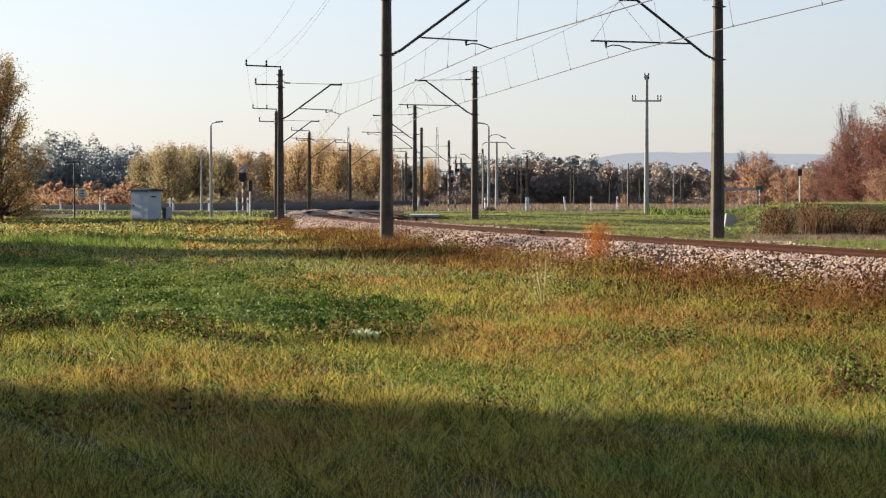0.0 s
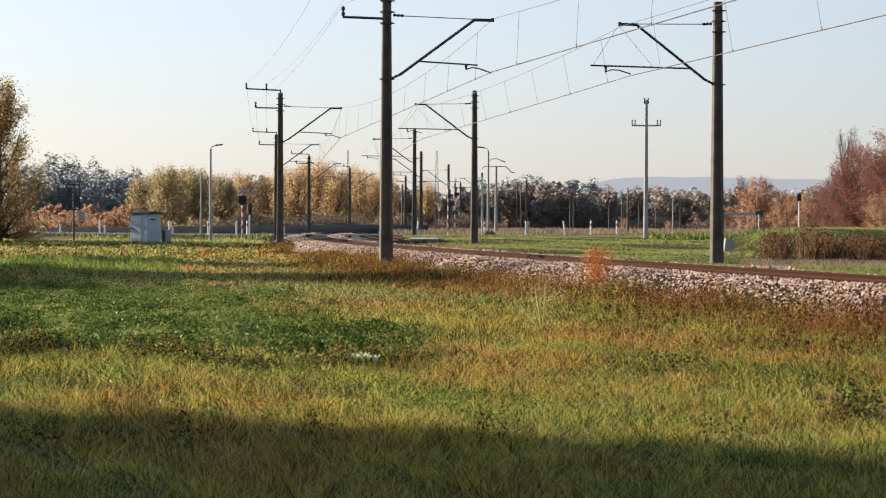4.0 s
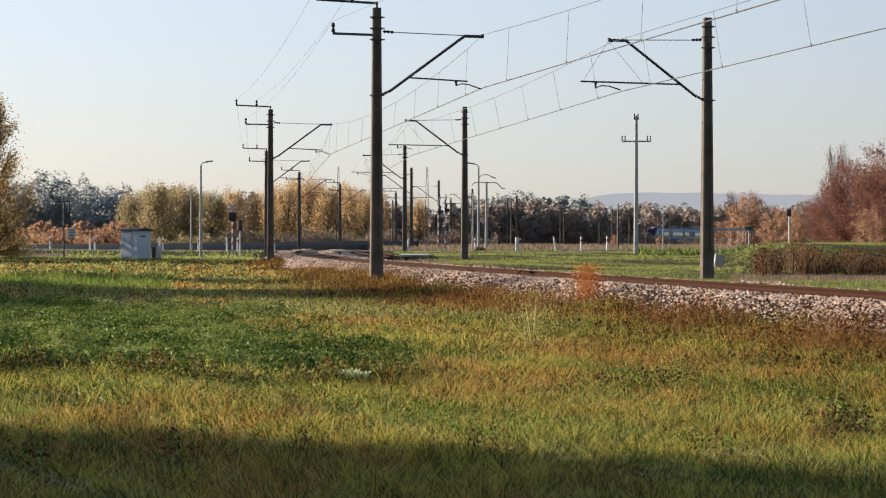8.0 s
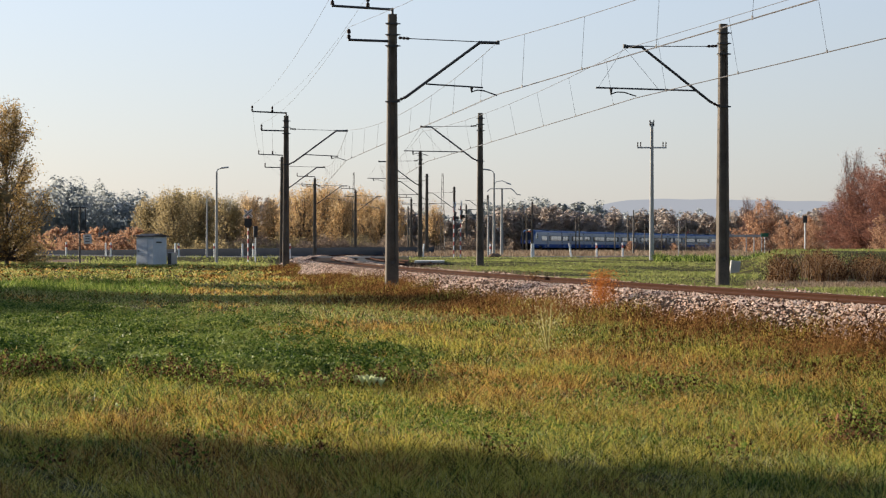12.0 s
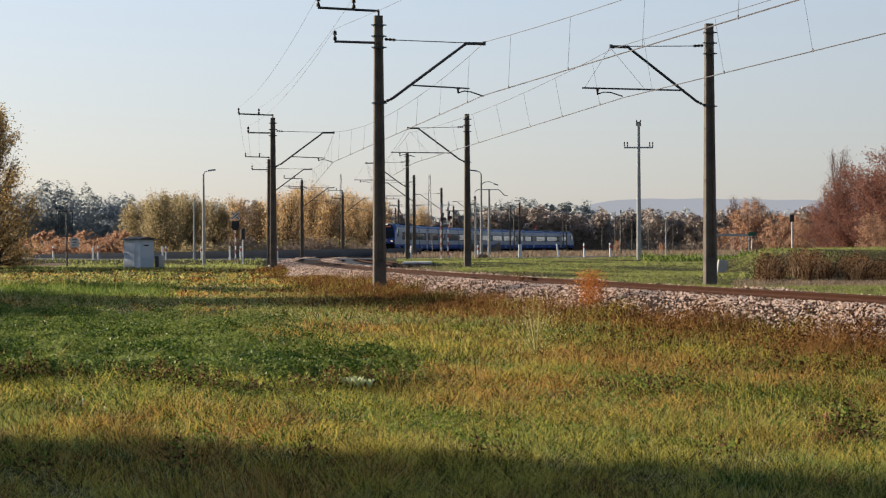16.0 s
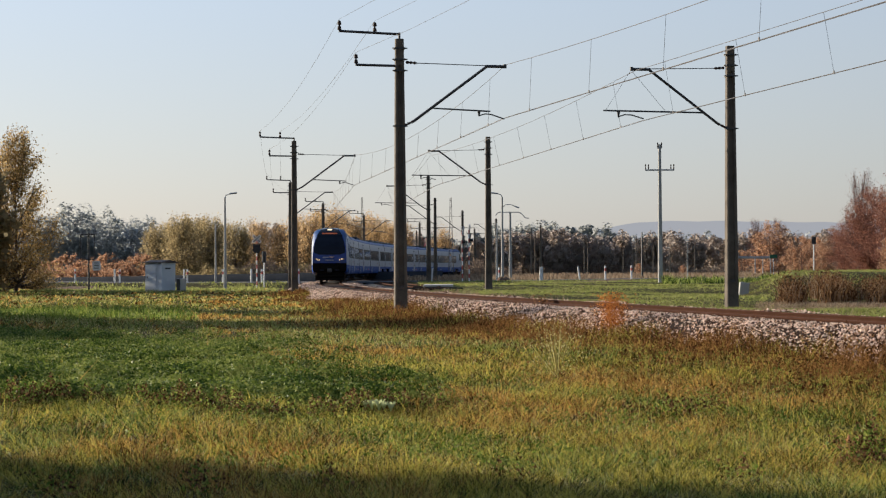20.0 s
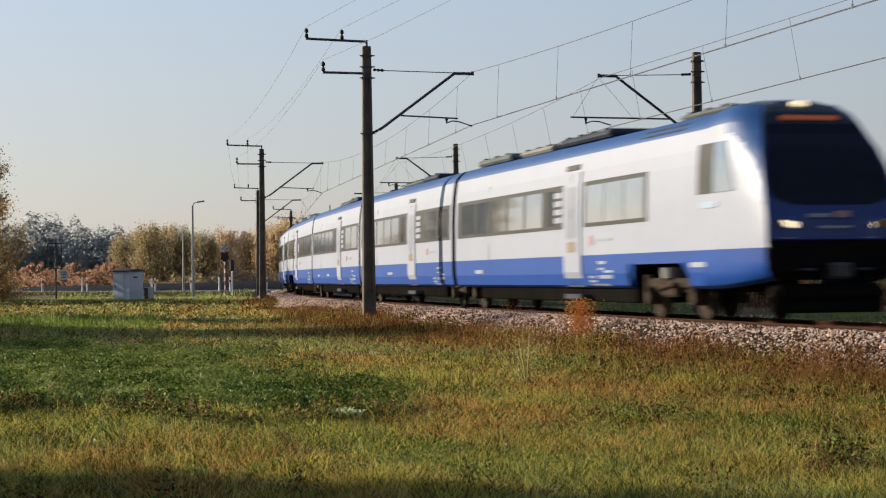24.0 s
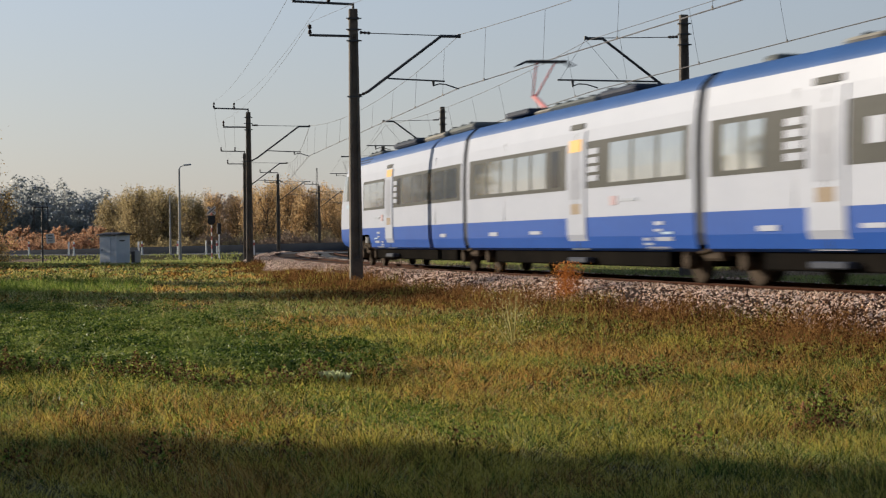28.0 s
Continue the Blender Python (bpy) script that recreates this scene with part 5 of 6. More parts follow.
def trees():
    # birch with thinning golden leaves at the field's edge, and unseen trees added to shade the meadow
    b1 = tree_proto("birch_tree", "birch with thinning golden-brown leaves", 11.8, 7.6, LEAF_BIRCH, 21000, 0.085, 11, BARK, 110, 0.02, 12, 0.55, 0.4, 0.022)
    place_trees(b1, [(4, 142, 0.4, 1.0)])
    b2 = tree_proto("shade_tree", "leafy autumn tree at the meadow's edge", 11.0, 8.0, LEAF_OLIVE, 6000, 0.36, 12, BARK, 80, 0.1, 6, 0.0, 0.55, 0.05)
    shade = [(-35.5, 138), (-35.5, 128), (-42, 88), (-37.5, 71), (-36, 65), (-40.5, 61.5), (-80, 150), (-86, 140), (-25, 25), (-33, 28), (-30, 22), (-27, 15), (-35, 18), (-24, 9), (-31, 10), (-28, 18.5), (-23, 17), (-21.5, 21.5)]
    for i, (x, y) in enumerate(shade):
        m = Matrix.Translation((x, y, -0.05)) @ Matrix.Rotation(i * 1.7, 4, "Z")
        ob = b2 if i == 0 else copy_thing(b2, m)
        ob.matrix_basis = m @ Matrix.Scale(0.85 + 0.06 * (i % 4), 4)
    # rust-red broad trees and their bare neighbours
    r1 = tree_proto("red_tree", "broad tree with rust-red autumn leaves", 9.8, 11.5, LEAF_RUST, 36000, 0.08, 21, TWIG, 150, 0.03, 22, 0.0, 0.6, 0.02)
    place_trees(r1, [(1612, 175, 0.0, 1.0), (1545, 184, 1.1, 0.86), (1490, 200, 4.0, 0.62)])
    bare = tree_proto("bare_tree", "bare-branched tree with few leaves", 10.8, 5.2, LEAF_RUST, 2600, 0.06, 22, TWIG, 90, 0.12, 22, 0.2, 0.7, 0.02)
    place_trees(bare, [(1501, 196, 0.0, 1.0), (1316, 420, 1.0, 1.1), (1355, 420, 2.0, 1.1)])
    o1 = tree_proto("orange_bush", "bush with bright orange leaves", 4.5, 4.6, LEAF_ORANGE, 6000, 0.08, 31, TWIG, 50, 0.0, 8)
    place_trees(o1, [(1340, 300, 0, 1.75), (1395, 270, 1, 1.2), (1432, 275, 2, 1.15), (1412, 285, 4, 1.15), (1375, 300, 5, 0.9), (1562, 140, 3, 0.7), (1290, 330, 0.7, 0.9), (1185, 330, 2.7, 0.35), (1108, 300, 1.7, 0.4)])
    g1 = tree_proto("golden_tree", "rounded tree with yellow-olive autumn leaves", 11.0, 8.8, LEAF_OLIVE, 10000, 0.15, 41, BARK, 110, 0.04, 10, 0.0, 0.75)
    place_trees(g1, [(300, 330, 0, 1.02), (262, 345, 1.5, 0.94), (345, 340, 3, 1.02), (392, 350, 4.2, 0.95), (320, 360, 2.2, 1.05)])
    y1 = tree_proto("yellow_birch", "slender tree with pale yellow leaves", 11.5, 6.4, LEAF_GOLD, 4800, 0.14, 42, BARK, 80, 0.26, 8, 0.2, 0.75)
    place_trees(y1, [(530, 340, 0, 1.08), (565, 350, 1, 1.15), (598, 345, 2, 1.0), (640, 360, 3, 1.05), (505, 360, 4, 1.06), (668, 350, 5, 0.92), (475, 370, 1, 0.95), (432, 372, 2, 1.02), (548, 375, 3.3, 1.16), (583, 380, 4.4, 1.16), (618, 372, 5.5, 1.1), (655, 385, 2.5, 1.05), (690, 390, 0.5, 1.0), (760, 400, 1, 0.92)])
    hedge = tree_proto("hedge_bush", "low bush with orange-brown leaves", 3.6, 4.4, LEAF_ORANGE, 3400, 0.11, 43, TWIG, 44, 0.0, 8)
    place_trees(hedge, [(52 + 16 * i, 290 + 9 * (i * 7 % 4), i * 1.3, 0.85 + 0.12 * (i * 5 % 4)) for i in range(14)])


trees()


def woods(name, label, rows, leaf, seed, size=0.44, per=1250):
    """A far wood: one mass of domed crowns, each of many lumps clad in leaves. rows: sight-lines and heights of the skyline, depth, number of trees."""
    rng = np.random.default_rng(seed)
    allv = []
    for pxs, hs, y, n in rows:
        for i in range(n):
            px = pxs[0] + (pxs[-1] - pxs[0]) * (i + rng.uniform(-0.4, 0.4)) / max(1, n - 1)
            yy = y + rng.uniform(-12, 12)
            hh = float(np.interp(px, pxs, hs)) * rng.uniform(0.86, 1.05)
            w = hh * rng.uniform(0.36, 0.56)
            lumps = 46
            p = rng.normal(size=(lumps, 3))
            # lumps at the back mirrored onto the side that faces the camera
            p[:, 1] = np.where(p[:, 1] > 0.5, -p[:, 1], p[:, 1])
            p /= np.linalg.norm(p, axis=1)[:, None]
            q = p * rng.uniform(0.55, 0.95, (lumps, 1))
            taper = 1 - 0.3 * np.clip(q[:, 2], 0, 1)
            ctr = np.stack([q[:, 0] * w * 0.5 * taper, q[:, 1] * w * 0.5 * taper, hh * 0.52 + q[:, 2] * hh * 0.45], -1)
            rad = rng.uniform(0.14, 0.27, lumps) * w
            k = rng.integers(0, lumps, per)
            d = rng.normal(size=(per, 3)) + 0.7 * p[k]
            d /= np.linalg.norm(d, axis=1)[:, None]
            pts = ctr[k] + d * (rad[k] * rng.uniform(0.6, 1.15, per))[:, None]
            pts[:, 2] = np.maximum(pts[:, 2], 0.4)
            allv.append(faced(pts, 0.85 * d + np.array([0, 0, 0.55]), size, rng) + np.array([spot(px, yy), yy, -0.3]))
    v = np.concatenate(allv)
    tagged(new(name, np_mesh(name, v.reshape(-1, 3), np.arange(4 * len(v)).reshape(-1, 4), leaf)), label, "woods", kind="stuff")


woods("far_woods", "far mixed green wood, haze put into its pale grey leaf colour", [((-40, 60, 110, 200, 260, 400, 470), (19.5, 19.5, 21.0, 18.0, 16.6, 15.0, 14.5), 520, 36), ((-40, 110, 260, 470), (16, 17, 14, 11.5), 500, 32),
      ((730, 770, 800, 860, 960, 1050, 1075), (11.0, 11.5, 9.0, 13.4, 13.2, 13.0, 10.5), 470, 26), ((1060, 1160, 1500), (13.0, 14.0, 13.0), 640, 32)], LEAF_HAZE_GREEN, 51)
woods("far_woods", "far brown autumn wood, haze put into its greyed leaf colour", [((660, 730, 800, 880), (10.6, 9.8, 7.5, 11.0), 430, 22), ((880, 960, 1080), (11.0, 11.8, 10.4), 450, 20), ((1060, 1480), (14.2, 13.6), 600, 32), ((440, 700), (13.4, 12.6), 460, 20), ((380, 700), (9.0, 9.0), 420, 22)], LEAF_HAZE_BROWN, 52)


def scrub(name, label, rows, leaf, seed):
    """Low undergrowth added along the feet of the woods, a lighter band over dark gaps."""
    rng = np.random.default_rng(seed)
    allv = []
    for px0, px1, y, h, n in rows:
        px = rng.uniform(px0, px1, n)
        yy = y + rng.uniform(-6, 6, n)
        hh = h * np.clip(0.8 + 0.3 * np.sin(px * 0.05 + y) + 0.15 * np.sin(px * 0.17) + rng.normal(0, 0.2, n), 0.2, 1.5)
        c = np.stack([(px - 784) / 3378 * yy, yy, hh * rng.random(n) ** 0.8], -1)
        allv.append(faced(c, np.stack([rng.normal(0, 0.6, n), rng.normal(-0.5, 0.4, n), np.full(n, 0.8)], -1), 0.17, rng))
    v = np.concatenate(allv)
    tagged(new(name, np_mesh(name, v.reshape(-1, 3), np.arange(4 * len(v)).reshape(-1, 4), leaf)), label, "scrub", kind="stuff")


scrub("scrub", "pale brown scrub before the woods, added to cover dark gaps", [(380, 900, 325, 2.4, 24000), (860, 1320, 440, 2.6, 18000), (1260, 1500, 330, 1.6, 9000)], LEAF_SCRUB, 61)
scrub("scrub", "golden-brown undergrowth before the trees, added to cover dark gaps", [(-20, 480, 322, 2.0, 16000), (420, 720, 335, 2.6, 10000)], LEAF_OLIVE, 62)


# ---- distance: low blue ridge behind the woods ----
RIDGE = bpy.data.materials.new("far_ridge_haze_glow")
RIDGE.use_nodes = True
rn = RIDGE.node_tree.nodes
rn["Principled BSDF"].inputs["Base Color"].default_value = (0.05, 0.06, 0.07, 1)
# emission stands in for the haze in front of the ridge
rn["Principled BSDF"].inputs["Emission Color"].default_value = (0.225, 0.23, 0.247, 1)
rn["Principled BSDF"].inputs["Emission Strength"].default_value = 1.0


def build_ridge():
    v, n = [], 60
    for i in range(n):
        x = spot(985, 2500) + 700 * i / (n - 1)
        top = (63 + 2.5 * math.sin(i * 0.11) + 0.6 * math.sin(i * 1.1 + 1)) * min(1, 0.75 + i * 0.03)
        v += [(x, 2555, -5), (x, 2560, top), (x, 2900, -5)]
    i = (np.arange(n - 1)[:, None] * 3 + np.arange(2)[None, :]).ravel()
    f = np.stack([i, i + 3, i + 4, i + 1], -1)
    tagged(new("backdrop", np_mesh("backdrop", np.array(v, float), f, RIDGE, True)), "blue wooded ridge on the horizon, its haze put in as glow", "hills", kind="structure")


build_ridge()


# ---- grass and weeds ----
def blades(name, label, category, mat, x, y, h, w, rng, lean=0.5, curve=True, away=None):
    """Bent blades with their feet at (x, y): two triangles and a tip each."""
    n = len(x)
    a = rng.uniform(0, 6.283, n)
    dx, dy = np.cos(a) * w / 2, np.sin(a) * w / 2
    b = rng.uniform(0, 6.283, n) if away is None else away + rng.normal(0, 0.7, n)
    l = h * rng.uniform(0.1, lean, n)
    z = ground_z(x, y) - 0.01
    f0 = np.stack([x - dx, y - dy, z], -1)
    f1 = np.stack([x + dx, y + dy, z], -1)
    m0 = np.stack([x - dx * 0.8 + np.cos(b) * l * 0.3, y - dy * 0.8 + np.sin(b) * l * 0.3, z + h * 0.6], -1)
    m1 = np.stack([x + dx * 0.8 + np.cos(b) * l * 0.3, y + dy * 0.8 + np.sin(b) * l * 0.3, z + h * 0.6], -1)
    t = np.stack([x + np.cos(b) * l, y + np.sin(b) * l, z + h], -1)
    if curve:
        v = np.stack([f0, f1, m1, m0, t], 1)
        k = np.arange(n)[:, None] * 5
        f = np.concatenate([k + np.array([0, 1, 2]), k + np.array([0, 2, 3]), k + np.array([3, 2, 4])])
    else:
        v = np.stack([f0, f1, t], 1)
        f = np.arange(3 * n).reshape(-1, 3)
    tagged(new(name, np_mesh(name, v.reshape(-1, 3), f, mat)), label, category, kind="stuff")


def patch(x, y, sx, sy, ph):
    return np.sin(x * sx + ph) * np.sin(y * sy + ph * 1.7) + 0.6 * np.sin(x * sx * 2.3 + y * sy * 1.9 + ph * 3)


def field(n, y0, y1, rng, power=1.0, spread=0.27):
    """Feet spread over the view's wedge, as many per metre of depth near as far."""
    y = y0 * (y1 / y0) ** (rng.random(n) ** power)
    x = rng.uniform(-spread, spread, n) * (y + 1.5)
    return x, y


def mounds(x, y, rad, tall, per, s0, s1, rng, loose=0.45, stretch=1.0):
    """Leaves on the skins of small domes at (x, y), facing outwards."""
    r = np.repeat(np.arange(len(x)), per)
    d = rng.normal(size=(len(r), 3))
    d[:, 2] = np.abs(d[:, 2])
    d /= np.linalg.norm(d, axis=1)[:, None]
    c = np.stack([x[r] + d[:, 0] * rad[r] * stretch, y[r] + d[:, 1] * rad[r], ground_z(x[r], y[r]) + 0.02 + d[:, 2] * tall[r]], -1) + rng.normal(0, 0.008, (len(r), 3))
    nm = d + rng.normal(0, loose, d.shape)
    u = np.cross(nm, rng.normal(size=d.shape))
    u /= np.linalg.norm(u, axis=1)[:, None]
    w = np.cross(nm, u)
    w /= np.linalg.norm(w, axis=1)[:, None]
    q = rng.uniform(s0, s1, len(r))[:, None]
    return np.stack([c - u * q, c + w * q * 0.7, c + u * q, c - w * q * 0.7], 1)


def herb_edge(x, y):
    """Positive inside the herb patch."""
    return ((np.interp(y, (21.0, 23.5, 25.0, 28.0, 31.0, 44.0), (600, 640, 590, 520, 450, 300)) - 784) / 3378 - x / y) * np.where((y > 21) & (y < 44), 1, 0)


def meadow():
    rng = np.random.default_rng(77)
    def tufts(n, per, y0, y1, power):
        cx, cy = field(n, y0, y1, rng, power)
        # grass thinned inside the herb patch so the dark soil reads as shadow
        k = (offset_of(cx, cy) < -2.0) & ((herb_edge(cx, cy) < 0.012) | (rng.random(n) < 0.22))
        cx, cy = cx[k], cy[k]
        size = np.clip(0.95 + 0.4 * patch(cx, cy, 1.6, 0.9, 2.0) + 0.6 * patch(cx, cy, 5.3, 3.1, 0.7) + 0.6 * patch(cx, cy, 13.0, 7.0, 1.9) + 0.35 * rng.normal(size=len(cx)), 0.15, 3.0)
        dry = patch(cx, cy, 0.7, 0.33, 0.4) + 0.5 * patch(cx, cy, 2.9, 1.4, 1.1) + rng.normal(0, 0.6, len(cx)) + np.clip(offset_of(cx, cy) + 14, 0, 9) * 0.07 > 0.95
        r = np.repeat(np.arange(len(cx)), per)
        spread = 0.03 * size[r] + cy[r] * 0.0006
        ox, oy = rng.normal(size=len(r)), rng.normal(size=len(r))
        x, y = cx[r] + ox * spread, cy[r] + oy * spread * 1.6
        h = 0.062 * size[r] * rng.uniform(0.3, 1.4, len(r)) * np.where(rng.random(len(r)) < 0.025, 1.7, 1.0)
        w = np.maximum(0.0036, y * np.interp(y, (30, 60, 110), (0.00044, 0.0008, 0.0013))) * rng.uniform(0.5, 1.8, len(r))
        deep = ~dry & (0.6 * patch(cx, cy, 2.1, 1.3, 3.3) + 0.6 * patch(cx, cy, 6.1, 3.7, 2.2) + rng.normal(0, 0.4, len(cx)) > 0.62)
        rust = ~dry & ~deep & (0.6 * patch(cx, cy, 3.7, 2.3, 5.1) + 0.6 * patch(cx, cy, 9.1, 5.7, 0.9) + rng.normal(0, 0.35, len(cx)) > 0.78)
        return x, y, h, w, (dry * 1 + deep * 2 + rust * 3)[r], np.arctan2(oy, ox)

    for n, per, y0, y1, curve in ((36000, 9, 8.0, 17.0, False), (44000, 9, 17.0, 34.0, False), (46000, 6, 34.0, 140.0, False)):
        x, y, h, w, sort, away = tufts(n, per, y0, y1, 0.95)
        # beyond 34 m the green grass takes the copy brightened for hazy light
        for which, name, label, mat, tall in ((0, "grass", "meadow grass, green to yellowish, thick and uneven", GRASS if y1 < 100 else GRASS_FAR_LIT, 1.0),
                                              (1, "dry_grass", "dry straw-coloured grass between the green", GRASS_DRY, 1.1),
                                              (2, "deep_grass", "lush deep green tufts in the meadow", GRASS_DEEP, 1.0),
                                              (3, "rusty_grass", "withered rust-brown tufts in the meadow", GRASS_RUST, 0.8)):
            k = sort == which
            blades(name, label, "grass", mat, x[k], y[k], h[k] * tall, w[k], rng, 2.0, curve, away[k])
    # thin blades coloured bright to stand for sunlit glints
    x, y = field(80000, 8.0, 60.0, rng, 0.9)
    k = offset_of(x, y) < -2.5
    x, y = x[k], y[k]
    blades("stalks", "thin dry blades coloured bright as sunlit glints in the meadow", "grass", PALE_GLINT, x, y, rng.uniform(0.03, 0.11, len(x)), np.maximum(0.0028, y * 0.00030), rng, 2.2, False)
    # low broad-leaved rosettes between the blades
    cx, cy = field(9000, 13.5, 70.0, rng, 0.9)
    k = (offset_of(cx, cy) < -2.5) & (patch(cx, cy, 1.1, 0.6, 5.0) + rng.normal(0, 0.7, len(cx)) > 0.2)
    cx, cy = cx[k], cy[k]
    rad = rng.uniform(0.03, 0.11, len(cx)) * (1 + cy * 0.012)
    v = mounds(cx, cy, rad, rad * rng.uniform(0.5, 1.1, len(cx)), 16, 0.008, 0.019, rng)
    tagged(new("clover", np_mesh("clover", v.reshape(-1, 3), np.arange(4 * len(v)).reshape(-1, 4), HERB)), "low broad-leaved herbs in the meadow", "plants", kind="stuff")
    # grass on the road bank
    x, y = field(40000, 128.0, 166.0, rng, 1.0)
    k = (offset_of(x, y) < -4) & (road_y(x) - y > 3.1)
    x, y = x[k], y[k]
    blades("grass", "tufty grass on the road's low bank", "grass", GRASS_FRESH, x, y, rng.uniform(0.06, 0.2, len(x)) * np.clip(1 + 0.8 * patch(x, y, 0.5, 0.3, 0.3), 0.2, 2.4), y * 0.0006, rng, 1.2, False)
    # grass beyond the track
    x, y = field(190000, 35.0, 164.0, rng, 0.9)
    off = offset_of(x, y)
    k = (off > 2.6) & (road_y(x) - y > 3.1) & (x / y > -0.02)
    x, y = x[k], y[k]
    blades("grass", "short green grass beyond the track", "grass", GRASS_FRESH, x, y, rng.uniform(0.03, 0.09, len(x)) * np.clip(1 + 0.7 * patch(x, y, 0.35, 0.2, 0.6), 0.4, 2.2), y * 0.0007, rng, 2.6, False)
    # straw field behind the road
    x, y = field(26000, 173.0, 330.0, rng, 1.0)
    k = (x > -6)
    blades("dry_grass", "tall straw-coloured grass behind the road", "grass", STRAW, x[k], y[k], rng.uniform(0.2, 0.55, k.sum()), y[k] * 0.0007, rng, 0.6, False)
    # straw fringe along the lifted track
    n = 16000
    s = 694 - 92 * rng.random(n) ** 1.2
    o = 2.4 + np.abs(rng.normal(0, 0.9, n))
    hh = np.interp(s, TS, TH)
    x, y = np.interp(s, TS, TX) + o * np.cos(hh), np.interp(s, TS, TY) + o * np.sin(hh)
    blades("dry_grass", "pale dry grass fringe beside the ballast", "grass", STRAW, x, y, rng.uniform(0.1, 0.35, n), y * 0.0006, rng, 0.8, False)
    # tall dead weeds before the bank, in ragged clumps
    n = 5200
    cy, cp = rng.uniform(66, 76, 30), 1345 + 300 * rng.random(30) ** 0.8
    ck = rng.uniform(0.25, 1.45, 30) * np.clip((cp - 1315) / 70, 0.45, 1)
    k = rng.integers(0, 30, n)
    y = cy[k] + rng.normal(0, 0.7, n)
    px = cp[k] + rng.normal(0, 10, n)
    x = (px - 784) / 3378 * y
    h = rng.uniform(0.4, 0.95, n) * ck[k] * np.interp(px, (1400, 1480), (1.15, 0.75))
    q = rng.random(n) < 0.35
    blades("dead_weeds", "tall brown dead weed stalks before a grassy bank", "weeds", WEED_RED, x[~q], y[~q], h[~q], np.full((~q).sum(), 0.024), rng, 0.9)
    blades("dead_weeds", "tall pale dead weed stalks before a grassy bank", "weeds", STRAW, x[q], y[q], h[q], np.full(q.sum(), 0.020), rng, 0.9)
    k = rng.integers(0, n, 17000)
    c = np.stack([x[k], y[k], ground_z(x[k], y[k]) + h[k] * rng.uniform(0.42, 1.05, len(k))], -1) + rng.normal(0, 0.06, (len(k), 3))
    v = quads(c, 0.04, rng)
    tagged(new("dead_weed_leaves", np_mesh("dead_weed_leaves", v.reshape(-1, 3), np.arange(4 * len(v)).reshape(-1, 4), WEED_RED)), "withered leaves on tall dead weeds", "weeds", kind="stuff")
    px, y = 1310 + 330 * rng.random(9000) ** 0.7, rng.uniform(56, 68, 9000)
    x = (px - 784) / 3378 * y
    blades("dry_grass", "pale dry grass before the dead weeds", "grass", STRAW, x, y, rng.uniform(0.03, 0.16, 9000), np.full(9000, 0.03), rng, 1.6, False)
    # green herb patch: leafy mounds in ragged rows, bare dark gaps standing for shadow
    n = 1000
    y = 21.0 * 2.1 ** rng.random(n)
    x = -0.26 * y + rng.random(n) * 0.24 * y
    ridge = np.sin(y * 2.1 + 0.9 * np.sin(x * 0.8) + 0.5 * np.sin(x * 2.3)) + 0.7 * np.sin(y * 0.9 + x * 0.4)
    k = herb_edge(x, y) * 26 + 0.5 * patch(x, y, 0.9, 0.5, 4.0) + 0.9 * ridge + rng.normal(0, 0.3, n) > 0.25
    x, y, ridge = x[k], y[k], ridge[k]
    rad = rng.uniform(0.14, 0.42, len(x))
    tall = rng.uniform(0.09, 0.20, len(x)) * np.clip(0.9 + 0.5 * ridge, 0.3, 1.7)
    v = mounds(x, y, rad, tall, 230, 0.012, 0.026, rng, 0.6, 1.7)
    tagged(new("herbs", np_mesh("herbs", v.reshape(-1, 3), np.arange(4 * len(v)).reshape(-1, 4), HERB_PATCH)), "patch of lush low green herbs in the meadow", "plants", kind="stuff")
    # taller dark green hummock farther off
    n = 11000
    px, y = rng.uniform(-60, 330, n), rng.uniform(58, 72, n)
    k = 1 - np.abs(px - 120) / 190 + 0.3 * patch(px, y, 0.05, 0.7, 0.5) + rng.normal(0, 0.45, n) > 0.25
    px, y = px[k], y[k]
    x = (px - 784) / 3378 * y
    blades("grass", "taller dark green grass hummock", "grass", HERB, x, y, rng.uniform(0.1, 0.32, len(x)) * np.clip(1 + 0.5 * patch(px, y, 0.06, 0.8, 0.2), 0.3, 2), y * 0.0006, rng, 1.2, False)
    # dark tussocks on the rise beyond the track
    n = 9000
    px, y = rng.uniform(1150, 1420, n), rng.uniform(124, 134, n)
    k = (0.6 + patch(px, y, 0.045, 0.4, 1.4) + rng.normal(0, 0.4, n) > np.where(px > 1275, 0.9, 0.1))
    px, y = px[k], y[k]
    x = (px - 784) / 3378 * y
    blades("grass", "dark green grass tussocks on the rise beyond the track", "grass", GRASS_DEEP, x, y, rng.uniform(0.12, 0.45, len(x)) * np.clip(1 + 0.5 * patch(px, y, 0.11, 0.5, 0.2), 0.3, 1.6), y * 0.0006, rng, 1.0, False)
    # clods of brown earth thrown up in the grass
    for px0, y0, n in ((1512, 14.4, 260), (1500, 15.9, 70)):
        a = rng.normal(0, 1, (n, 2))
        c = np.stack([spot(px0, y0) + a[:, 0] * 0.13, y0 + a[:, 1] * 0.16, np.zeros(n)], -1)
        c[:, 2] = ground_z(c[:, 0], c[:, 1]) + 0.07 * np.exp(-0.5 * (a ** 2).sum(1)) + 0.02
        base = np.array([(1, 0, 0), (-1, 0, 0), (0, 1, 0), (0, -1, 0), (0, 0, 1), (0, 0, -1)], float)
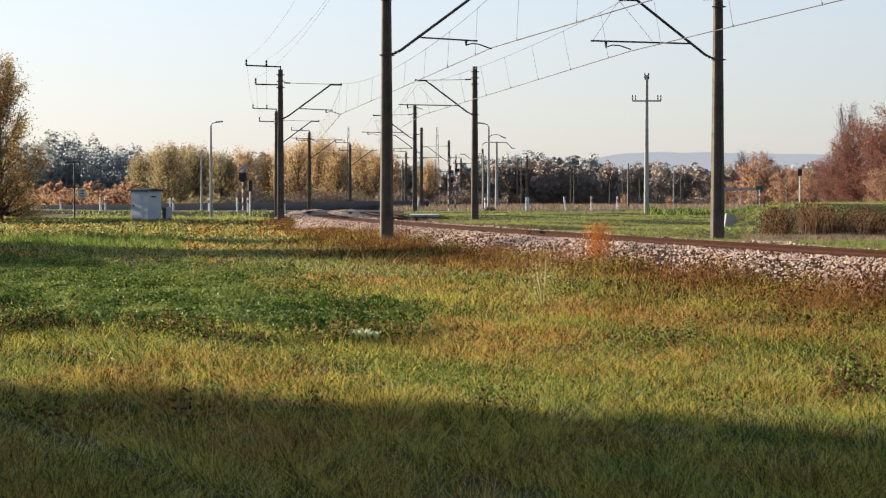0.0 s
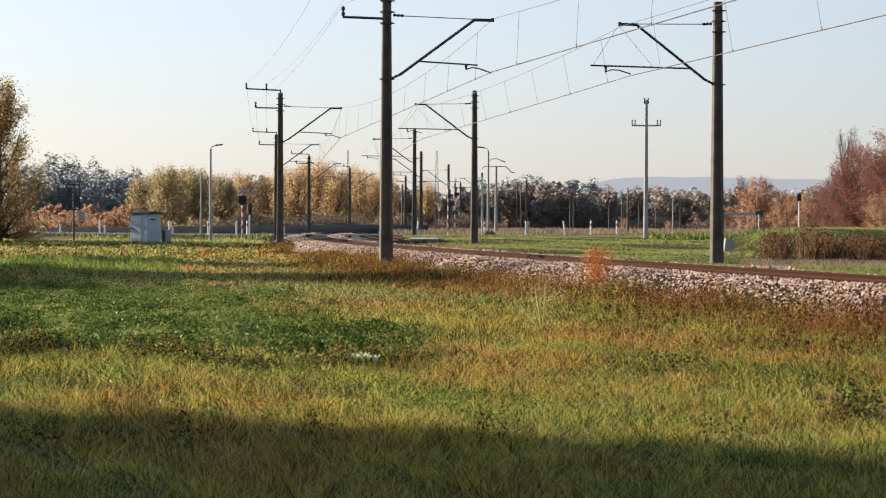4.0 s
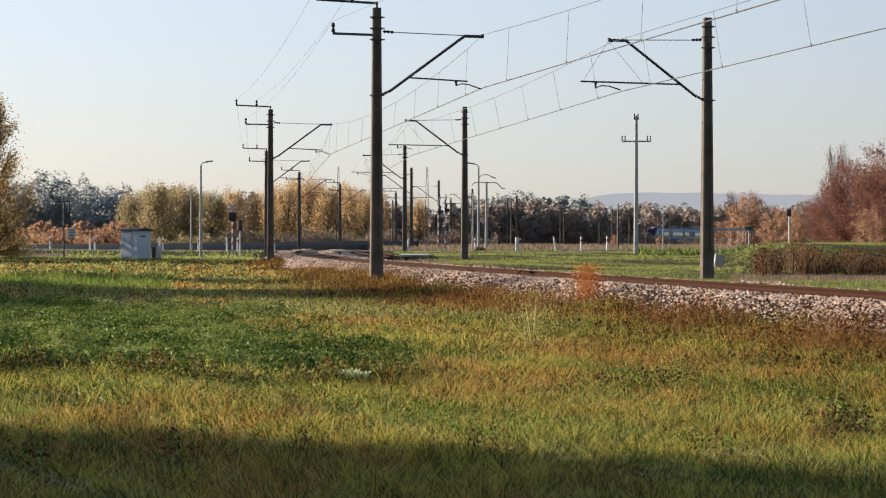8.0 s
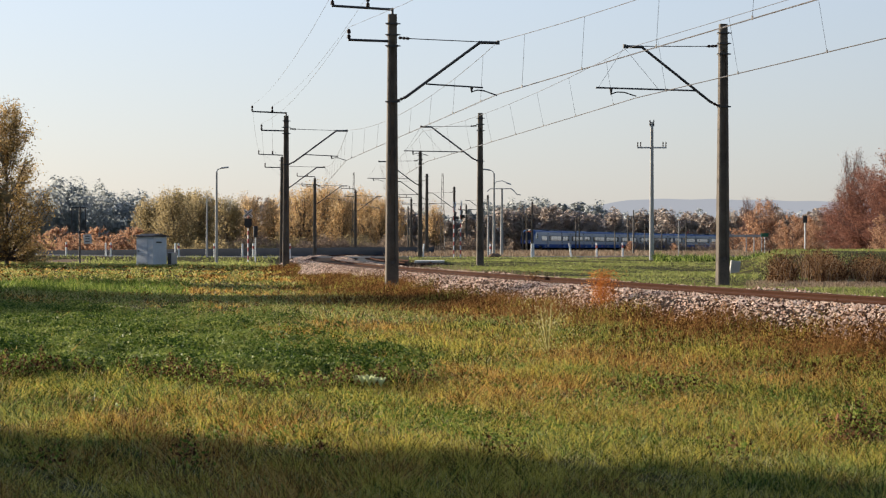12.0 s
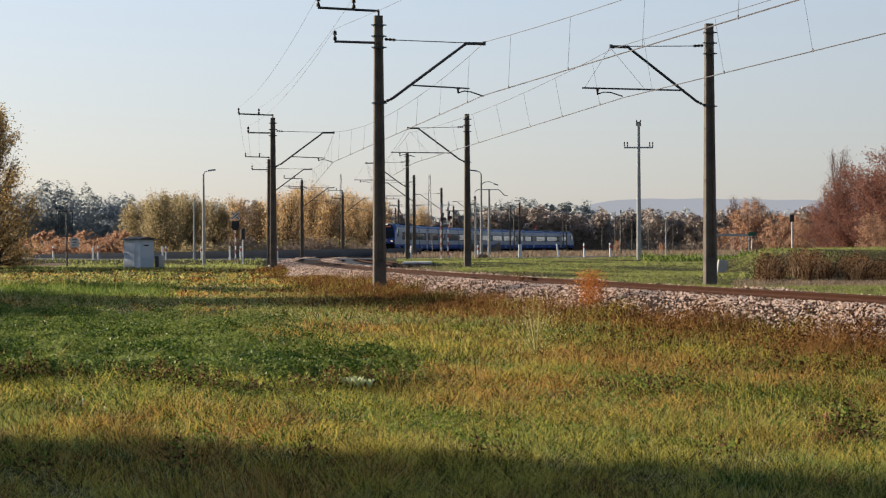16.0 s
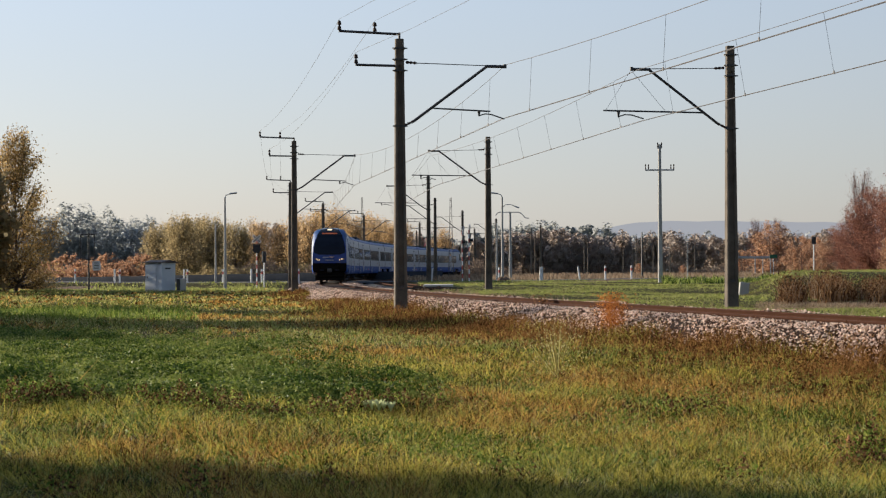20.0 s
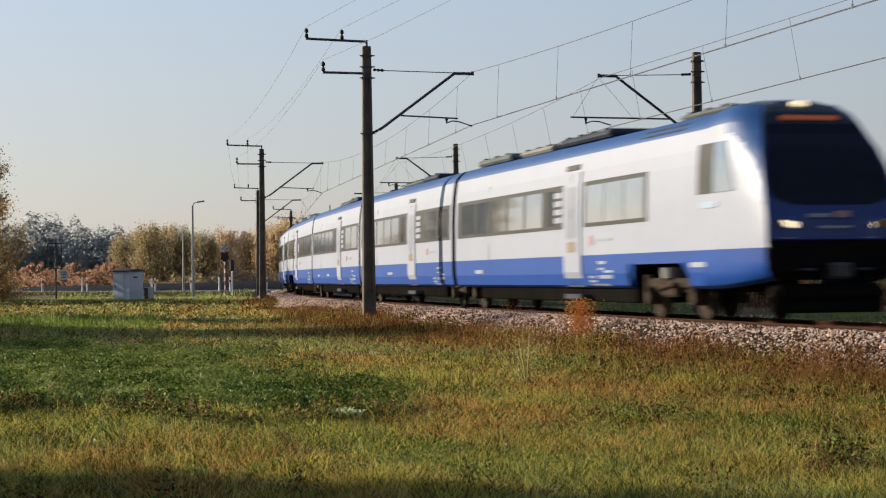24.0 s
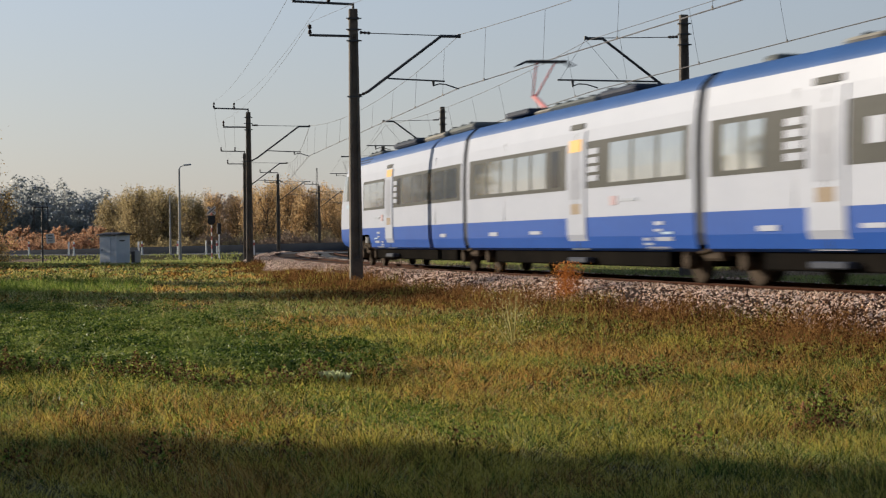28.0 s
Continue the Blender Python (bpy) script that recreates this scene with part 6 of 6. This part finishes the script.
        tri = np.array([(0, 2, 4), (2, 1, 4), (1, 3, 4), (3, 0, 4), (2, 0, 5), (1, 2, 5), (3, 1, 5), (0, 3, 5)])
        v = c[:, None] + (base[None] * rng.uniform(0.5, 1.2, (n, 6, 1)) + rng.normal(0, 0.2, (n, 6, 3))) * rng.uniform(0.012, 0.035, n)[:, None, None]
        f = (tri[None] + 6 * np.arange(n)[:, None, None]).reshape(-1, 3)
        tagged(new("earth_clods", np_mesh("earth_clods", v.reshape(-1, 3), f, CLOD)), "loose clods of reddish-brown earth in the grass", "earth", kind="stuff")
    # reddish weeds in rows and clumps
    n = 56000
    px = np.concatenate([rng.uniform(-60, 800, n - 7000), rng.normal(1505, 26, 2200), rng.normal(1145, 60, 2800), rng.choice([60, 100, 320, 345], 1000) + rng.normal(0, 22, 1000), rng.choice([870, 1290, 560], 1000) + rng.normal(0, 25, 1000)])
    y = np.concatenate([20.0 + 0.9 * np.sin(px[: n - 7000] * 0.01) + rng.normal(0, 0.35, n - 7000), rng.normal(14.4, 0.2, 2200), rng.normal(19.3, 0.3, 2800), rng.normal(12.6, 0.3, 1000), rng.normal(12.8, 0.3, 1000)])
    clump = 0.6 * np.sin(px * 0.021 + 1) + 0.5 * np.sin(px * 0.083 + y) + 0.4 * np.sin(px * 0.19 + 2) + 0.3 * np.sin(px * 0.41)
    k = clump + rng.normal(0, 0.8, n) > 0.0
    px, y, clump = px[k], y[k], clump[k]
    x = (px - 784) / 3378 * y
    c = np.stack([x, y, ground_z(x, y) + np.clip(0.15 + 0.10 * clump, 0.05, 0.34) * np.where(y < 13.6, 0.75, np.where(y < 17, 1.3, 1.0)) * rng.random(len(x)) ** 0.7], -1)
    v = quads(c, 0.015, rng)
    red = rng.random(len(v)) < 0.55
    for name, label, mat, q in (("reddish_weeds", "clumps of reddish-brown withered weeds", WEED_RED, red), ("green_weeds", "dark green leaves among the withered weeds", HERB, ~red)):
        tagged(new(name, np_mesh(name, v[q].reshape(-1, 3), np.arange(4 * q.sum()).reshape(-1, 4), mat)), label, "weeds", kind="stuff")
    # weeds along the ballast's foot, brown with some green
    n = 110000
    s = 694 - 108 * rng.random(n) ** 1.25
    o = -2.55 - np.abs(rng.normal(0, 1, n)) * (0.6 + 1.6 * step(625, 675, s))
    hh = np.interp(s, TS, TH)
    x, y = np.interp(s, TS, TX) + o * np.cos(hh), np.interp(s, TS, TY) + o * np.sin(hh)
    bush = np.clip(1 + 0.55 * patch(s, o, 1.3, 1.6, 1.2) + 0.3 * np.sin(s * 3.1), 0.15, 2.0)
    h = rng.uniform(0.07, 0.44, n) * bush * np.exp(-(np.abs(o) - 2.6) * 0.26) * np.clip(0.4 + 0.6 * step(622, 648, s) + 0.7 * np.exp(-((s - 607) / 5) ** 2), 0, 1)
    g = (np.sin(s * 0.9 + o) + rng.normal(0, 0.6, n)) > 0.9
    w = np.maximum(0.008, y * 0.00036)
    blades("weeds", "brown dead weeds at the foot of the ballast", "weeds", WEED_BROWN, x[~g], y[~g], h[~g], w[~g], rng, 0.9, False)
    blades("weeds", "green weeds at the foot of the ballast", "weeds", GRASS, x[g], y[g], h[g], w[g], rng, 0.9, False)
    q = rng.random(n) < 0.45
    c = np.stack([x[q], y[q], ground_z(x[q], y[q]) + h[q] * rng.uniform(0.3, 1.0, q.sum())], -1)
    v = quads(c, 0.026, rng)
    tagged(new("weed_leaves", np_mesh("weed_leaves", v.reshape(-1, 3), np.arange(4 * len(v)).reshape(-1, 4), WEED_BROWN)), "withered brown leaves on the weeds", "weeds", kind="stuff")


def shrub(name, label, px, y, h, wid, mat, n, size, seed):
    """A small plant: thin stems with leaves."""
    rng = np.random.default_rng(seed)
    x = spot(px, y)
    ob = thing(name, label, "plant", Matrix.Translation((x, y, gz(x, y))))
    bm = B()
    for i in range(14):
        rod(bm, (0, 0, -0.02), (rng.normal() * wid * 0.4, rng.normal() * wid * 0.4, h * rng.uniform(0.6, 1)), 0.006, 0.002, 4)
    tagged(part("stem", bm, mat, ob), kind="stuff")
    c = np.stack([rng.normal(0, wid * 0.32, n), rng.normal(0, wid * 0.32, n), h * rng.beta(2, 1.6, n)], -1)
    v = quads(c, size, rng)
    cr = new("foliage", np_mesh("foliage", v.reshape(-1, 3), np.arange(4 * n).reshape(-1, 4), mat))
    cr.parent = ob


def plants():
    shrub("orange_shrub", "small shrub with bright orange leaves beside the ballast", 1060, 40.0, 0.98, 0.5, WEED_ORANGE, 2400, 0.018, 1)
    shrub("dry_weed", "pale tan dry weed standing in the meadow", 962, 26.0, 0.75, 0.6, PALE_GLINT, 900, 0.012, 2)
    shrub("twiggy_weed", "dark twiggy weed beside the rails", 938, 52.0, 0.9, 0.4, WEED_BROWN, 120, 0.03, 3)
    for i, (px, y) in enumerate(((622, 19.5), (634, 19.3), (646, 19.2), (655, 19.4), (667, 19.1))):
        x = spot(px, y)
        ob = thing("pale_plant", "low plant with broad pale green leaves", "plant", Matrix.Translation((x, y, gz(x, y) + 0.08)) @ Matrix.Scale(0.36 + 0.06 * (i % 3), 4), group="pale plants in the meadow")
        for k in range(8):
            a = k * 0.79 + i
            bm = B()
            d = Vector((math.cos(a), math.sin(a), 0))
            side = Vector((-d.y, d.x, 0)) * 0.034
            rows = [(0.0, 0.02, 0.3), (0.05, 0.13, 0.9), (0.10, 0.21, 1.0), (0.14, 0.25, 0.6), (0.17, 0.25, 0.05)]
            vs = [(bm.verts.new(d * r - side * q + Vector((0, 0, z))), bm.verts.new(d * r + side * q + Vector((0, 0, z)))) for r, z, q in rows]
            for (a0, a1), (b0, b1) in zip(vs, vs[1:]):
                bm.faces.new((a0, a1, b1, b0))
            part("leaf", bm, PALE_LEAF, ob)


plants()


meadow()


motions()
